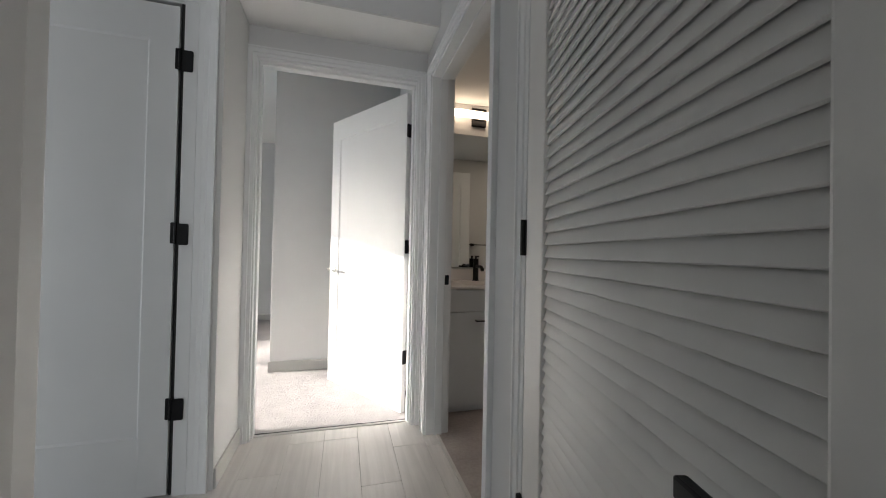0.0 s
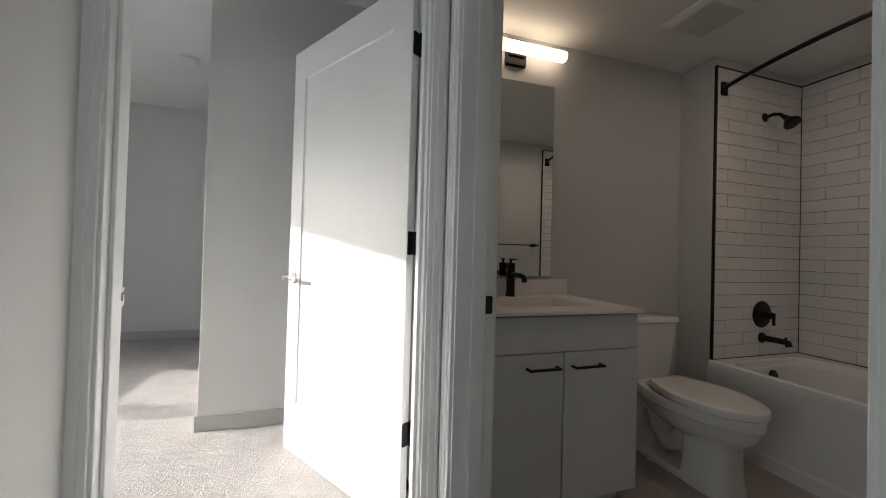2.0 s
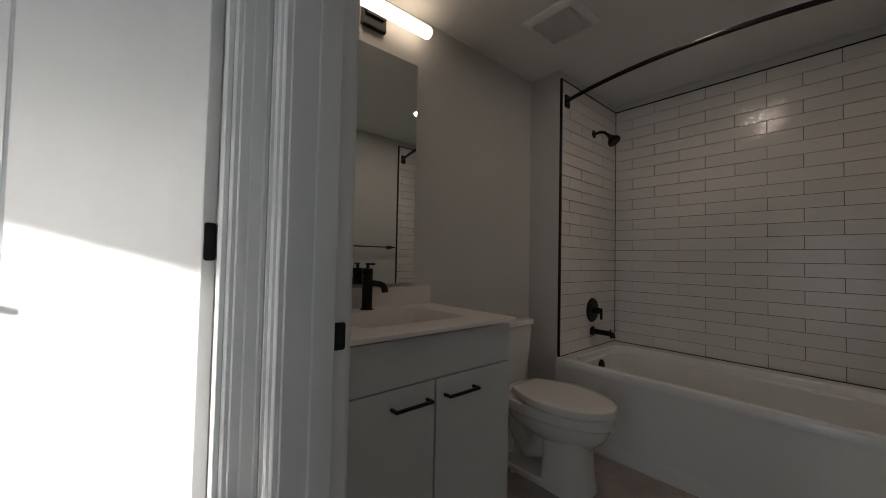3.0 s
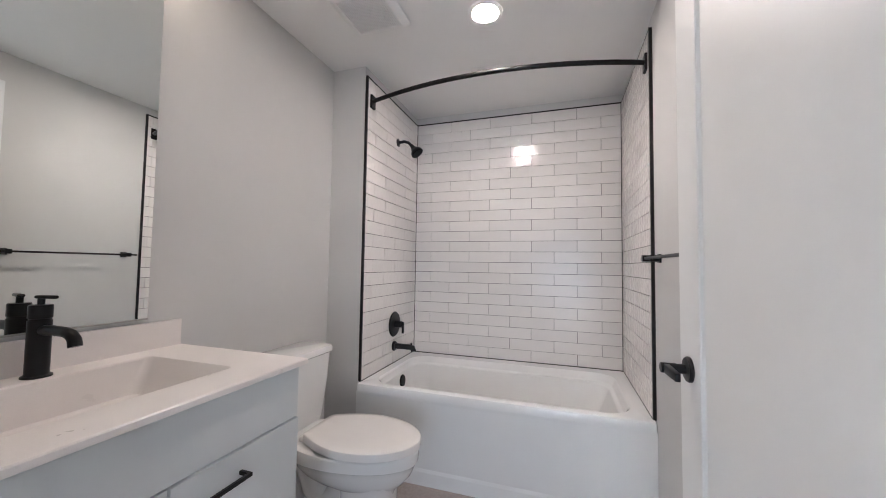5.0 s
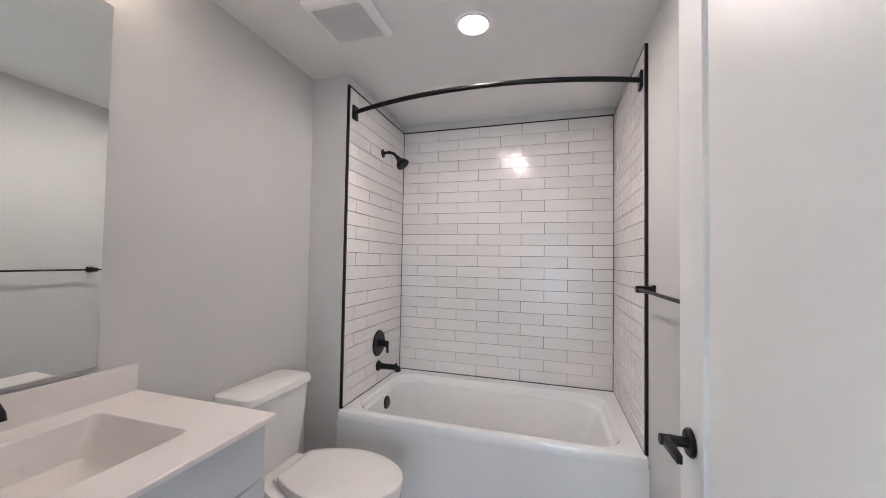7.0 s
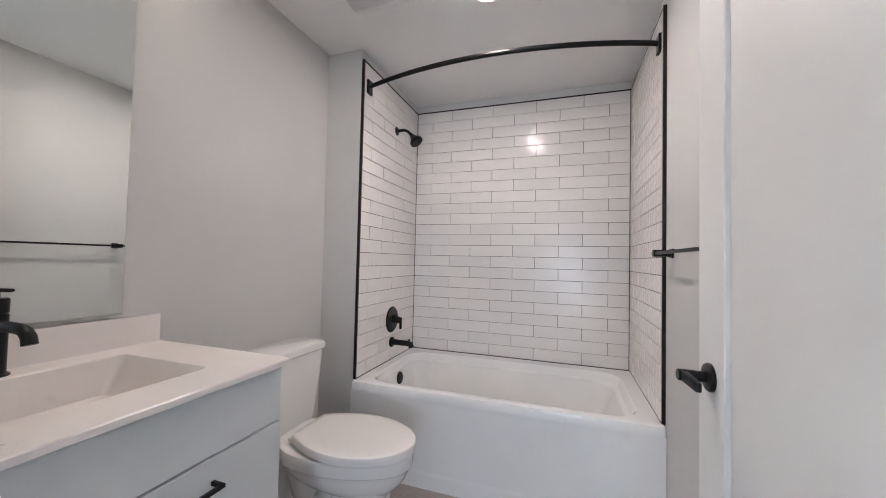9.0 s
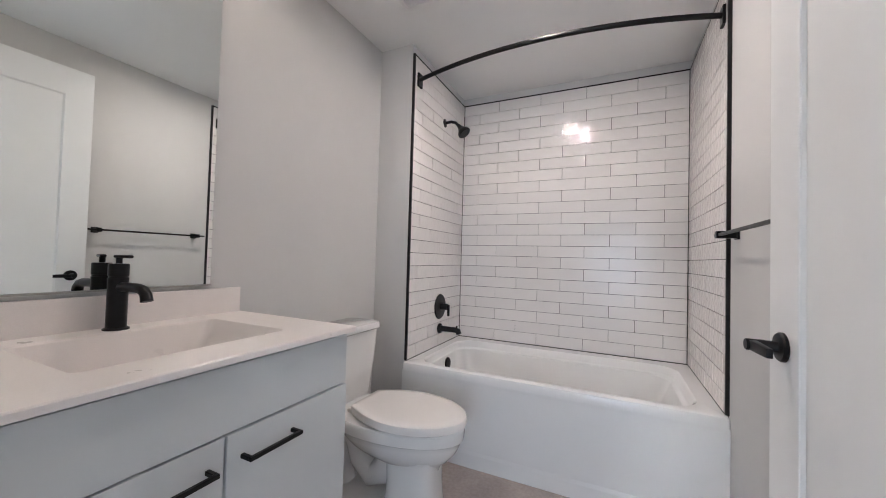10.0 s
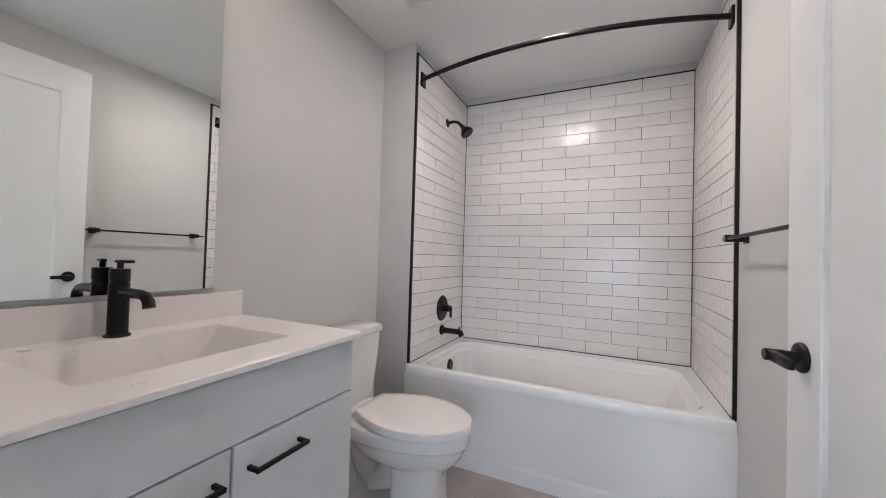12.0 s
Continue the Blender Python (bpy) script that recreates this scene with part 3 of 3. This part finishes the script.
def toilet():
    """China toilet: its back to the wall at y = 0, its tip along -y."""
    t = thing("toilet", pose(2.055, VY - 0.012, 0), "white two-piece toilet with its lid closed", "toilet")

    def egg(hw, yb, yf, z, n=40, sq=2.0, back=0.75):
        out = []
        ym = yb + (yf - yb) * 0.42
        for k in range(n):
            a = 2 * math.pi * k / n
            c, s = math.cos(a), math.sin(a)
            e = 2 / sq
            x = hw * math.copysign(abs(c) ** e, c)
            if s >= 0:
                y = ym + (yb - ym) * s ** back
                x *= 1 - 0.22 * s * s
            else:
                y = ym + (yf - ym) * abs(s) ** 1.0
            out.append((x, y, z))
        return out

    bowl = [egg(0.060, -0.40, -0.66, 0.20), egg(0.100, -0.33, -0.674, 0.232), egg(0.130, -0.26, -0.708, 0.258), egg(0.158, -0.20, -0.738, 0.292), egg(0.172, -0.16, -0.754, 0.325), egg(0.1785, -0.14, -0.762, 0.346), egg(0.180, -0.14, -0.764, 0.3475),
            egg(0.1845, -0.14, -0.769, 0.351), egg(0.187, -0.14, -0.772, 0.372), egg(0.187, -0.14, -0.772, 0.395), egg(0.182, -0.14, -0.767, 0.402)]
    part("bowl", loft(bowl), M_CHINA, t, "", True)

    def post(hw, yb, yf, z, sq=3.2, n=40):
        out, e = [], 2 / sq
        for k in range(n):
            q = 2 * math.pi * k / n
            c, s = math.cos(q), math.sin(q)
            out.append((hw * math.copysign(abs(c) ** e, c), (yb + yf) / 2 + (yb - yf) / 2 * math.copysign(abs(s) ** e, s), z))
        return out

    part("pedestal", loft([post(0.118, -0.42, -0.675, 0.0), post(0.117, -0.42, -0.673, 0.02), post(0.110, -0.43, -0.664, 0.08), post(0.104, -0.435, -0.660, 0.15), post(0.101, -0.43, -0.662, 0.21), post(0.104, -0.42, -0.668, 0.245), post(0.112, -0.40, -0.680, 0.268)]), M_CHINA, t, "", True)
    part("foot", loft([post(0.118, -0.06, -0.60, 0.0), post(0.118, -0.06, -0.60, 0.022), post(0.108, -0.07, -0.60, 0.034)]), M_CHINA, t, "", True)
    part("trapway", tube([(0, -0.46, 0.235), (0, -0.40, 0.15), (0, -0.33, 0.115), (0, -0.27, 0.17), (0, -0.24, 0.26), (0, -0.18, 0.30), (0, -0.12, 0.24), (0, -0.11, 0.14), (0, -0.13, 0.02)], [0.075, 0.070, 0.068, 0.068, 0.070, 0.072, 0.072, 0.072, 0.076], 24), M_CHINA, t, "", True)
    part("deck", boxes((-0.155, 0.155, -0.30, -0.02, 0.345, 0.398), b=0.018, seg=3), M_CHINA, t, "", True)
    def lid_line(hw, yb, yf, z):
        """Round front, sides drawn in to a straight back edge."""
        ym = yb + (yf - yb) * 0.46
        half = [(hw * math.cos(q), ym + (yf - ym) * math.sin(q)) for q in (math.pi / 2 * k / 14 for k in range(14, -1, -1))]
        half += [(hw * (1 - 0.40 * (k / 9) ** 1.8), ym + (yb - 0.012 - ym) * k / 9) for k in range(1, 10)]
        half += [(hw * 0.575, yb - 0.004), (hw * 0.52, yb)]
        return [(x, y, z) for x, y in half] + [(-x, y, z) for x, y in half[:0:-1]]

    ring = [lid_line(0.160, -0.272, -0.742, 0.401), lid_line(0.162, -0.270, -0.744, 0.404), lid_line(0.162, -0.270, -0.744, 0.411), lid_line(0.160, -0.272, -0.742, 0.413)]
    part("seat", loft(ring), M_SEAT, t, "", True)
    lid = [lid_line(0.186, -0.268, -0.773, 0.4085), lid_line(0.1895, -0.266, -0.777, 0.411), lid_line(0.190, -0.266, -0.778, 0.437), lid_line(0.188, -0.268, -0.7755, 0.4420), lid_line(0.182, -0.271, -0.769, 0.4452), lid_line(0.150, -0.30, -0.72, 0.4475), lid_line(0.08, -0.38, -0.62, 0.4490)]
    part("lid", loft(lid), M_SEAT, t, "", True)
    for s in (-1, 1):
        part("hinge_cap", boxes((s * 0.075 - 0.024, s * 0.075 + 0.024, -0.268, -0.238, 0.396, 0.422), b=0.008, seg=3), M_SEAT, t, "", True)
        part("bolt_cap", lathe([(0.014, 0.0), (0.014, 0.008), (0.009, 0.016), (0.0005, 0.018)], 16, "z", (s * 0.125, -0.30, 0.0)), M_CHINA, t, "", True)
    tank = [rrect(-0.165, 0.165, -0.175, -0.012, 0.398, 0.035), rrect(-0.172, 0.172, -0.182, -0.010, 0.42, 0.04), rrect(-0.188, 0.188, -0.196, -0.008, 0.60, 0.042), rrect(-0.196, 0.196, -0.202, -0.006, 0.735, 0.042)]
    part("tank", loft(tank), M_CHINA, t, "", True)
    tl = [rrect(-0.200, 0.200, -0.206, -0.004, 0.735, 0.042), rrect(-0.207, 0.207, -0.213, -0.002, 0.741, 0.046), rrect(-0.207, 0.207, -0.213, -0.002, 0.760, 0.046), rrect(-0.202, 0.202, -0.208, -0.004, 0.770, 0.044), rrect(-0.180, 0.180, -0.186, -0.02, 0.775, 0.04)]
    part("tank_lid", loft(tl), M_CHINA, t, "", True)
    part("supply_valve", placed(tube([(0, 0, 0), (0, -0.05, 0), (0, -0.06, 0.02), (0, -0.06, 0.20)], 0.008, 10), Matrix.Translation((-0.19, 0.0, 0.17))), M_BLACK, t, "dark supply valve and hose", True)


toilet()


def vanity():
    x0, x1, y0, y1, h = 0.770, 1.564, 2.432, VY - 0.002, 0.868
    v = thing("vanity_cabinet", pose((x0 + x1) / 2, y1, 0), "grey laminate vanity cabinet with two doors", "vanity")
    w, d = (x1 - x0) / 2, y1 - y0
    part("body", boxes((-w, -w + 0.018, -d + 0.0195, 0, 0.0, h - 0.003), (w - 0.018, w, -d + 0.0195, 0, 0.068, h - 0.003), (-w + 0.018, w - 0.018, -d + 0.02, -0.012, 0.072, 0.09), (-w + 0.018, w - 0.018, -0.012, 0, 0.09, h), b=0.001, seg=1), M_CAB, v)
    part("toe_kick", boxes((-w + 0.018, w - 0.055, -d + 0.055, -d + 0.070, 0, 0.072), (w - 0.070, w - 0.055, -d + 0.070, -0.02, 0, 0.072)), M_CAB, v)
    part("drawer_front", boxes((-w + 0.002, w - 0.002, -d, -d + 0.019, 0.712, 0.8635), b=0.0015), M_CAB, v, "plain false drawer front")
    for s in (-1, 1):
        a, c = sorted((s * 0.0018, s * (w - 0.002)))
        dr = part("door", boxes((a, c, -d - (0.004 if s > 0 else 0), -d + 0.019, 0.068, 0.7075), b=0.0015), M_CAB, v)
        hx0, hx1 = (-0.184, -0.033) if s < 0 else (0.034, 0.186)
        yf = -d - (0.004 if s > 0 else 0)
        part("handle", boxes((hx0, hx1, yf - 0.036, yf - 0.026, 0.644, 0.654), (hx0, hx0 + 0.010, yf - 0.027, yf + 0.001, 0.644, 0.654), (hx1 - 0.010, hx1, yf - 0.027, yf + 0.001, 0.644, 0.654), b=0.0015), M_BLACK, dr, "black bar handle")
    return v


vanity()


def vanity_top():
    x0, x1, y0, y1, z0, z1 = 0.732, 1.584, 2.412, VY - 0.002, 0.872, 0.8885
    cx = (x0 + x1) / 2
    t = thing("countertop", pose(cx, y1, z0), "white one-piece vanity top with a rectangular basin", "countertop")
    a, d, h = (x1 - x0) / 2, y1 - y0, z1 - z0
    bx0, bx1, by0, by1 = 0.950 - cx, 1.417 - cx, 2.548 - y1, 2.892 - y1
    loops = [rrect(-a, a, -d, 0, 0, 0.004), rrect(-a, a, -d, 0, h - 0.003, 0.004), rrect(-a + 0.003, a - 0.003, -d + 0.003, -0.001, h, 0.004), rrect(-a + 0.008, a - 0.008, -d + 0.008, -0.006, h, 0.004), rrect(bx0 - 0.009, bx1 + 0.009, by0 - 0.009, by1 + 0.009, h, 0.024),
             rrect(bx0 - 0.004, bx1 + 0.004, by0 - 0.004, by1 + 0.004, h, 0.022), rrect(bx0, bx1, by0, by1, h - 0.004, 0.02),
             rrect(bx0 + 0.020, bx1 - 0.020, by0 + 0.006, by1 - 0.006, h - 0.05, 0.022), rrect(bx0 + 0.045, bx1 - 0.045, by0 + 0.014, by1 - 0.014, h - 0.10, 0.03), rrect(bx0 + 0.075, bx1 - 0.075, by0 + 0.04, by1 - 0.04, h - 0.118, 0.04), rrect(bx0 + 0.13, bx1 - 0.13, by0 + 0.10, by1 - 0.10, h - 0.122, 0.03)]
    part("top", loft(loops, (False, True)), M_QUARTZ, t, "", True)
    part("backsplash", boxes((-a + 0.004, a - 0.004, -0.013, -0.001, h - 0.002, h + 0.093), b=0.002), M_QUARTZ, t)
    part("drain", lathe([(0.0005, 0), (0.022, 0), (0.022, 0.003), (0.0005, 0.004)], 20, "z", ((bx0 + bx1) / 2, (by0 + by1) / 2, h - 0.1215)), M_BLACK, t)


vanity_top()


def faucet():
    f = thing("faucet", pose(1.172, 2.937, 0.8885), "matte black single-hole basin faucet", "faucet")
    part("body", lathe([(0.0005, 0), (0.030, 0), (0.030, 0.004), (0.0245, 0.007), (0.0235, 0.01), (0.0235, 0.146), (0.0215, 0.148), (0.0215, 0.151), (0.0235, 0.153), (0.0235, 0.184), (0.022, 0.187), (0.0005, 0.188)], 32), M_BLACK, f, "", True)
    pts = [(0, -0.015, 0.121), (0, -0.055, 0.124), (0, -0.110, 0.123), (0, -0.133, 0.118), (0, -0.147, 0.107), (0, -0.152, 0.090)]
    part("spout", tube(pts, [0.0135, 0.013, 0.013, 0.0135, 0.014, 0.0145], 18), M_BLACK, f, "", True)
    s = part("stem", tube([(0, 0, 0.186), (0, 0, 0.204)], 0.0075, 14), M_BLACK, f, "", True)
    part("handle", placed(boxes((-0.0080, 0.0080, -0.044, 0.014, 0.203, 0.212), b=0.004, seg=3), pose(0, 0, 0, 0, 0, 12)), M_BLACK, s, "small flat bar handle", True)


faucet()


def mirror():
    x0, x1, z0, z1 = 0.908, 1.463, 0.999, 2.143
    m = thing("wall_mirror", pose((x0 + x1) / 2, VY - 0.0022, z0, 0, 0, -0.22), "tall frameless mirror on the wall above the vanity", "mirror")
    w, h = (x1 - x0) / 2, z1 - z0
    part("backing", boxes((-w, w, -0.0055, -0.0005, 0, h)), M_DARK, m)
    part("glass", boxes((-w, w, -0.0095, -0.006, 0, h), b=0.0008, seg=1), M_MIRROR, m)
    part("channel", boxes((-w, w, -0.0120, -0.0005, -0.005, -0.0005)), M_BASE, m, "slim metal channel at the foot")


mirror()


def vanity_light():
    l = thing("vanity_light", pose(1.193, VY, 2.30), "lit white tube light on a black wall plate", "wall light")
    part("wall_plate", boxes((-0.066, 0.066, -0.026, -0.001, -0.078, 0.078), b=0.006), M_BLACK, l, "black wall plate")
    part("arm", boxes((-0.05, 0.05, -0.04, -0.02, -0.03, 0.03), b=0.003), M_BLACK, l)
    part("diffuser", lathe([(0.0005, -0.298), (0.026, -0.296), (0.031, -0.288), (0.032, -0.28), (0.032, 0.28), (0.031, 0.288), (0.026, 0.296), (0.0005, 0.298)], 28, "x", (0, -0.072, 0)), M_TUBE, l, "glowing white diffuser tube", True)


vanity_light()


def shower_set():
    z = 0.775
    k = thing("shower_valve", pose(2.932, AY - 0.012, z), "round black shower valve plate with a lever", "shower valve")
    part("plate", placed(lathe([(0.0005, 0), (0.088, 0), (0.088, 0.004), (0.082, 0.010), (0.03, 0.013), (0.0005, 0.013)], 40, "y"), pose(0, 0, 0, 180)), M_BLACK, k, "", True)
    part("hub", placed(lathe([(0.0005, 0), (0.024, 0), (0.022, 0.05), (0.0005, 0.052)], 28, "y", (0, 0.010, 0)), pose(0, 0, 0, 180)), M_BLACK, k, "", True)
    part("lever", boxes((-0.006, 0.006, -0.078, -0.062, -0.062, 0.018), (-0.010, 0.010, -0.075, -0.055, -0.010, 0.010), b=0.003), M_BLACK, k)
    s = thing("tub_spout", pose(2.932, AY - 0.012, 0.622), "black tub spout below the shower valve", "spout")
    part("flange", placed(lathe([(0.0005, 0), (0.034, 0), (0.034, 0.012), (0.026, 0.018), (0.0005, 0.018)], 28, "y"), pose(0, 0, 0, 180)), M_BLACK, s, "", True)
    part("pipe", tube([(0, -0.01, 0), (0, -0.06, 0), (0, -0.122, 0.0), (0, -0.146, -0.004), (0, -0.154, -0.026)], [0.021, 0.019, 0.019, 0.020, 0.019], 18), M_BLACK, s, "", True)
    part("diverter", tube([(0, -0.136, 0.01), (0, -0.136, 0.030)], 0.006, 10), M_BLACK, s, "", True)
    h = thing("showerhead", pose(2.936, AY - 0.012, 2.085), "black shower head on a short bent arm", "shower head")
    part("flange", placed(lathe([(0.0005, 0), (0.030, 0), (0.030, 0.004), (0.014, 0.012), (0.0005, 0.012)], 28, "y"), pose(0, 0, 0, 180)), M_BLACK, h, "", True)
    part("arm", tube([(0, -0.005, 0), (0, -0.05, 0.004), (0, -0.085, -0.008), (0, -0.115, -0.042)], 0.0105, 14), M_BLACK, h, "", True)
    part("head", placed(lathe([(0.0005, 0.0), (0.013, 0), (0.016, 0.02), (0.030, 0.045), (0.044, 0.062), (0.046, 0.078), (0.042, 0.082), (0.0005, 0.082)], 32), Matrix.Translation((0, -0.107, -0.030)) @ pose(0, 0, 0, 180 - 38, 0, 0)), M_BLACK, h, "", True)


shower_set()


def curtain_rod():
    y0, y1, z, x = RY + 0.014, AY - 0.014, 2.212, 2.548
    r = thing("shower_curtain_rod", pose(x, (y0 + y1) / 2, z), "curved black shower curtain rod between the tiled walls", "curtain rod")
    a = (y1 - y0) / 2
    pts = [(-0.13 * (1 - (u / 12) ** 2) - 0.01, a * 0.985 * u / 12, 0) for u in range(-12, 13)]
    part("rod", tube([(-0.0, -a, 0)] + pts + [(0.0, a, 0)], 0.0125, 16), M_BLACK, r, "", True)
    for s in (-1, 1):
        part("flange", boxes((-0.026, 0.026, s * a - 0.012, s * a + 0.012, -0.042, 0.042), b=0.004), M_BLACK, r)


curtain_rod()


def towel_bar():
    t = thing("towel_bar", pose(2.08, RY, 1.240), "black towel bar on square posts", "towel bar")
    for x in (-0.305, 0.305):
        part("post", boxes((x - 0.019, x + 0.019, 0.001, 0.010, -0.019, 0.019), (x - 0.014, x + 0.014, 0.008, 0.074, -0.014, 0.014), b=0.002), M_BLACK, t)
    part("bar", boxes((-0.36, 0.36, 0.058, 0.068, -0.006, 0.006), b=0.002), M_BLACK, t)


towel_bar()


def vent_fan():
    x0, x1, y0, y1 = 1.905, 2.205, 2.345, 2.655
    v = thing("ceiling_vent", pose((x0 + x1) / 2, (y0 + y1) / 2, BC), "square white bathroom fan grille on the ceiling", "ceiling vent")
    a = (x1 - x0) / 2
    hx, hy = 0.112, 0.116
    loops = [rrect(-a, a, -a, a, -0.002, 0.02), rrect(-a, a, -a, a, -0.010, 0.02), rrect(-a + 0.02, a - 0.02, -a + 0.02, a - 0.02, -0.026, 0.02), rrect(-hx, hx, -hy, hy, -0.027, 0.006), rrect(-hx, hx, -hy, hy, -0.012, 0.006)]
    part("cover", loft(loops, (True, False)), M_VENT, v, "", True)
    # dark sheet whose colour stands for the shade inside the fan
    part("backing", boxes((-hx, hx, -hy, hy, -0.012, -0.008)), M_DARK, v)
    me = done(boxes((-hx, hx, -0.0026, 0.0026, -0.0265, -0.0105), b=0.0008, seg=1), "slat", M_VENT)
    for k in range(24):
        piece("slat", me, v, pose(0, -hy + 0.0045 + k * 0.00985, 0))


vent_fan()


def downlight():
    d = thing("recessed_downlight", pose(2.235, 1.977, BC), "lit round recessed ceiling light", "ceiling light")
    part("trim_ring", lathe([(0.082, -0.001), (0.082, -0.004), (0.066, -0.009), (0.062, -0.006), (0.062, -0.001)], 40), M_VENT, d, "", True)
    part("lens", lathe([(0.0005, -0.0045), (0.061, -0.0045), (0.061, -0.002), (0.0005, -0.002)], 40), M_CAN, d, "glowing lens", True)


downlight()


def smoke_detector():
    s = thing("smoke_detector", pose(-1.05, 4.80, BEDC), "round white smoke detector on the bedroom ceiling", "smoke detector")
    part("base", lathe([(0.075, -0.001), (0.075, -0.012), (0.066, -0.014), (0.0005, -0.014)], 32), M_VENT, s, "", True)
    part("cap", lathe([(0.060, -0.013), (0.062, -0.030), (0.050, -0.042), (0.0005, -0.044)], 32), M_VENT, s, "", True)


smoke_detector()

# ---- tile edging ----
solid("trim_tile_edge_head", boxes((FRONT - 0.010, FRONT + 0.001, AY - 0.015, AY + 0.001, 0.503, 2.356), (FRONT, BX1, AY - 0.014, AY, 2.347, 2.355)), M_TRIMBLK, "black metal tile edging", "tile trim")
solid("trim_tile_edge_foot", boxes((FRONT - 0.010, FRONT + 0.001, RY - 0.001, RY + 0.015, 0.503, 2.356), (FRONT, BX1, RY, RY + 0.014, 2.347, 2.355)), M_TRIMBLK, "black metal tile edging", "tile trim")
solid("trim_tile_edge_back", boxes((BX1 - 0.013, BX1, RY + 0.014, AY - 0.014, 2.347, 2.355)), M_TRIMBLK, "black metal tile edging", "tile trim")
solid("grout_head", boxes((FRONT, BX1 - 0.001, AY - 0.0065, AY - 0.0005, 0.49, 2.347)), M_GROUT, "dark grout bed behind the tiles", "grout")
solid("grout_foot", boxes((FRONT, BX1 - 0.001, RY + 0.0005, RY + 0.0065, 0.49, 2.347)), M_GROUT, "dark grout bed behind the tiles", "grout")
solid("grout_back", boxes((BX1 - 0.0065, BX1 - 0.0005, RY + 0.007, AY - 0.007, 0.49, 2.347)), M_GROUT, "dark grout bed behind the tiles", "grout")

# ---- tiles, one by one ----
TILES = {}
ROWS_N, Z0, PITCH, JOINT, TL = 23, 0.5045, 0.08008, 0.0026, 0.3160


def tile_mesh(length):
    key = round(length, 3)
    if key not in TILES:
        a, h, t = length / 2, (PITCH - JOINT) / 2, 0.010
        bm = bmesh.new()
        e = 0.0009
        lo = [bm.verts.new(p) for p in ((-a, -h, 0), (a, -h, 0), (a, h, 0), (-a, h, 0))]
        md = [bm.verts.new(p) for p in ((-a, -h, t - e), (a, -h, t - e), (a, h, t - e), (-a, h, t - e))]
        hi = [bm.verts.new(p) for p in ((-a + e, -h + e, t), (a - e, -h + e, t), (a - e, h - e, t), (-a + e, h - e, t))]
        for p, q in ((lo, md), (md, hi)):
            for k in range(4):
                bm.faces.new((p[k], p[(k + 1) % 4], q[(k + 1) % 4], q[k]))
        bm.faces.new(hi)
        TILES[key] = done(bm, "tile", M_TILE)
    return TILES[key]


def tile_wall(parent, start, end, joints, at):
    """joints: one joint's place in odd and in even rows; at: (u, z) to a pose whose z looks out of the wall."""
    for r in range(ROWS_N):
        j = joints[(ROWS_N - 1 - r) % 2]
        first = start + ((j - start) % TL)
        cuts = [start] + [c for c in (first + k * TL for k in range(12)) if start + 0.02 < c < end - 0.02] + [end]
        z = Z0 + (r + 0.5) * PITCH
        for a, c in zip(cuts, cuts[1:]):
            wob = pose(0, 0, 0, random.uniform(-0.9, 0.9), random.uniform(-0.4, 0.4), 0)
            piece("tile", tile_mesh(c - a - JOINT), parent, at((a + c) / 2, z) @ wob)


tile_wall(wall_tub_back, RY + 0.0165, AY - 0.0165, (2.468, 2.624), lambda u, z: pose(BX1 - 0.004, u, z, 90, 0, -90))
tile_wall(wall_tub_head, FRONT, BX1 - 0.013, (2.600, 2.757), lambda u, z: pose(u, AY - 0.004, z, 90, 0, 0))
tile_wall(wall_tub_foot, FRONT, BX1 - 0.013, (2.851, 2.695), lambda u, z: pose(u, RY + 0.004, z, 90, 0, 180))

# ---- floor planks, one by one ----
PLANKS = {}


def plank_mesh(w, l):
    key = (round(w, 3), round(l, 3))
    if key not in PLANKS:
        PLANKS[key] = done(boxes((-w / 2, w / 2, -l / 2, l / 2, -0.006, 0.0), b=0.0012, seg=1), "plank", M_PLANK)
    return PLANKS[key]


PW, PL = 0.1925, 1.22
for col in range(-16, 4):
    x0 = max(-3.2, -0.001 + col * PW)
    x1 = min(0.655, -0.001 + (col + 1) * PW)
    if x1 - x0 < 0.02:
        continue
    y_end = 2.29 if col == -1 else 2.13 if col == 2 else 2.29 - ((col * 0.47) % 1.22)
    cuts = sorted({2.418, -2.2} | {y_end - k * PL for k in range(-2, 6) if -2.18 < y_end - k * PL < 2.40})
    for a, c in zip(cuts, cuts[1:]):
        piece("plank", plank_mesh(x1 - x0 - 0.0010, c - a - 0.0010), floor_hall, pose((x0 + x1) / 2, (a + c) / 2, 0))
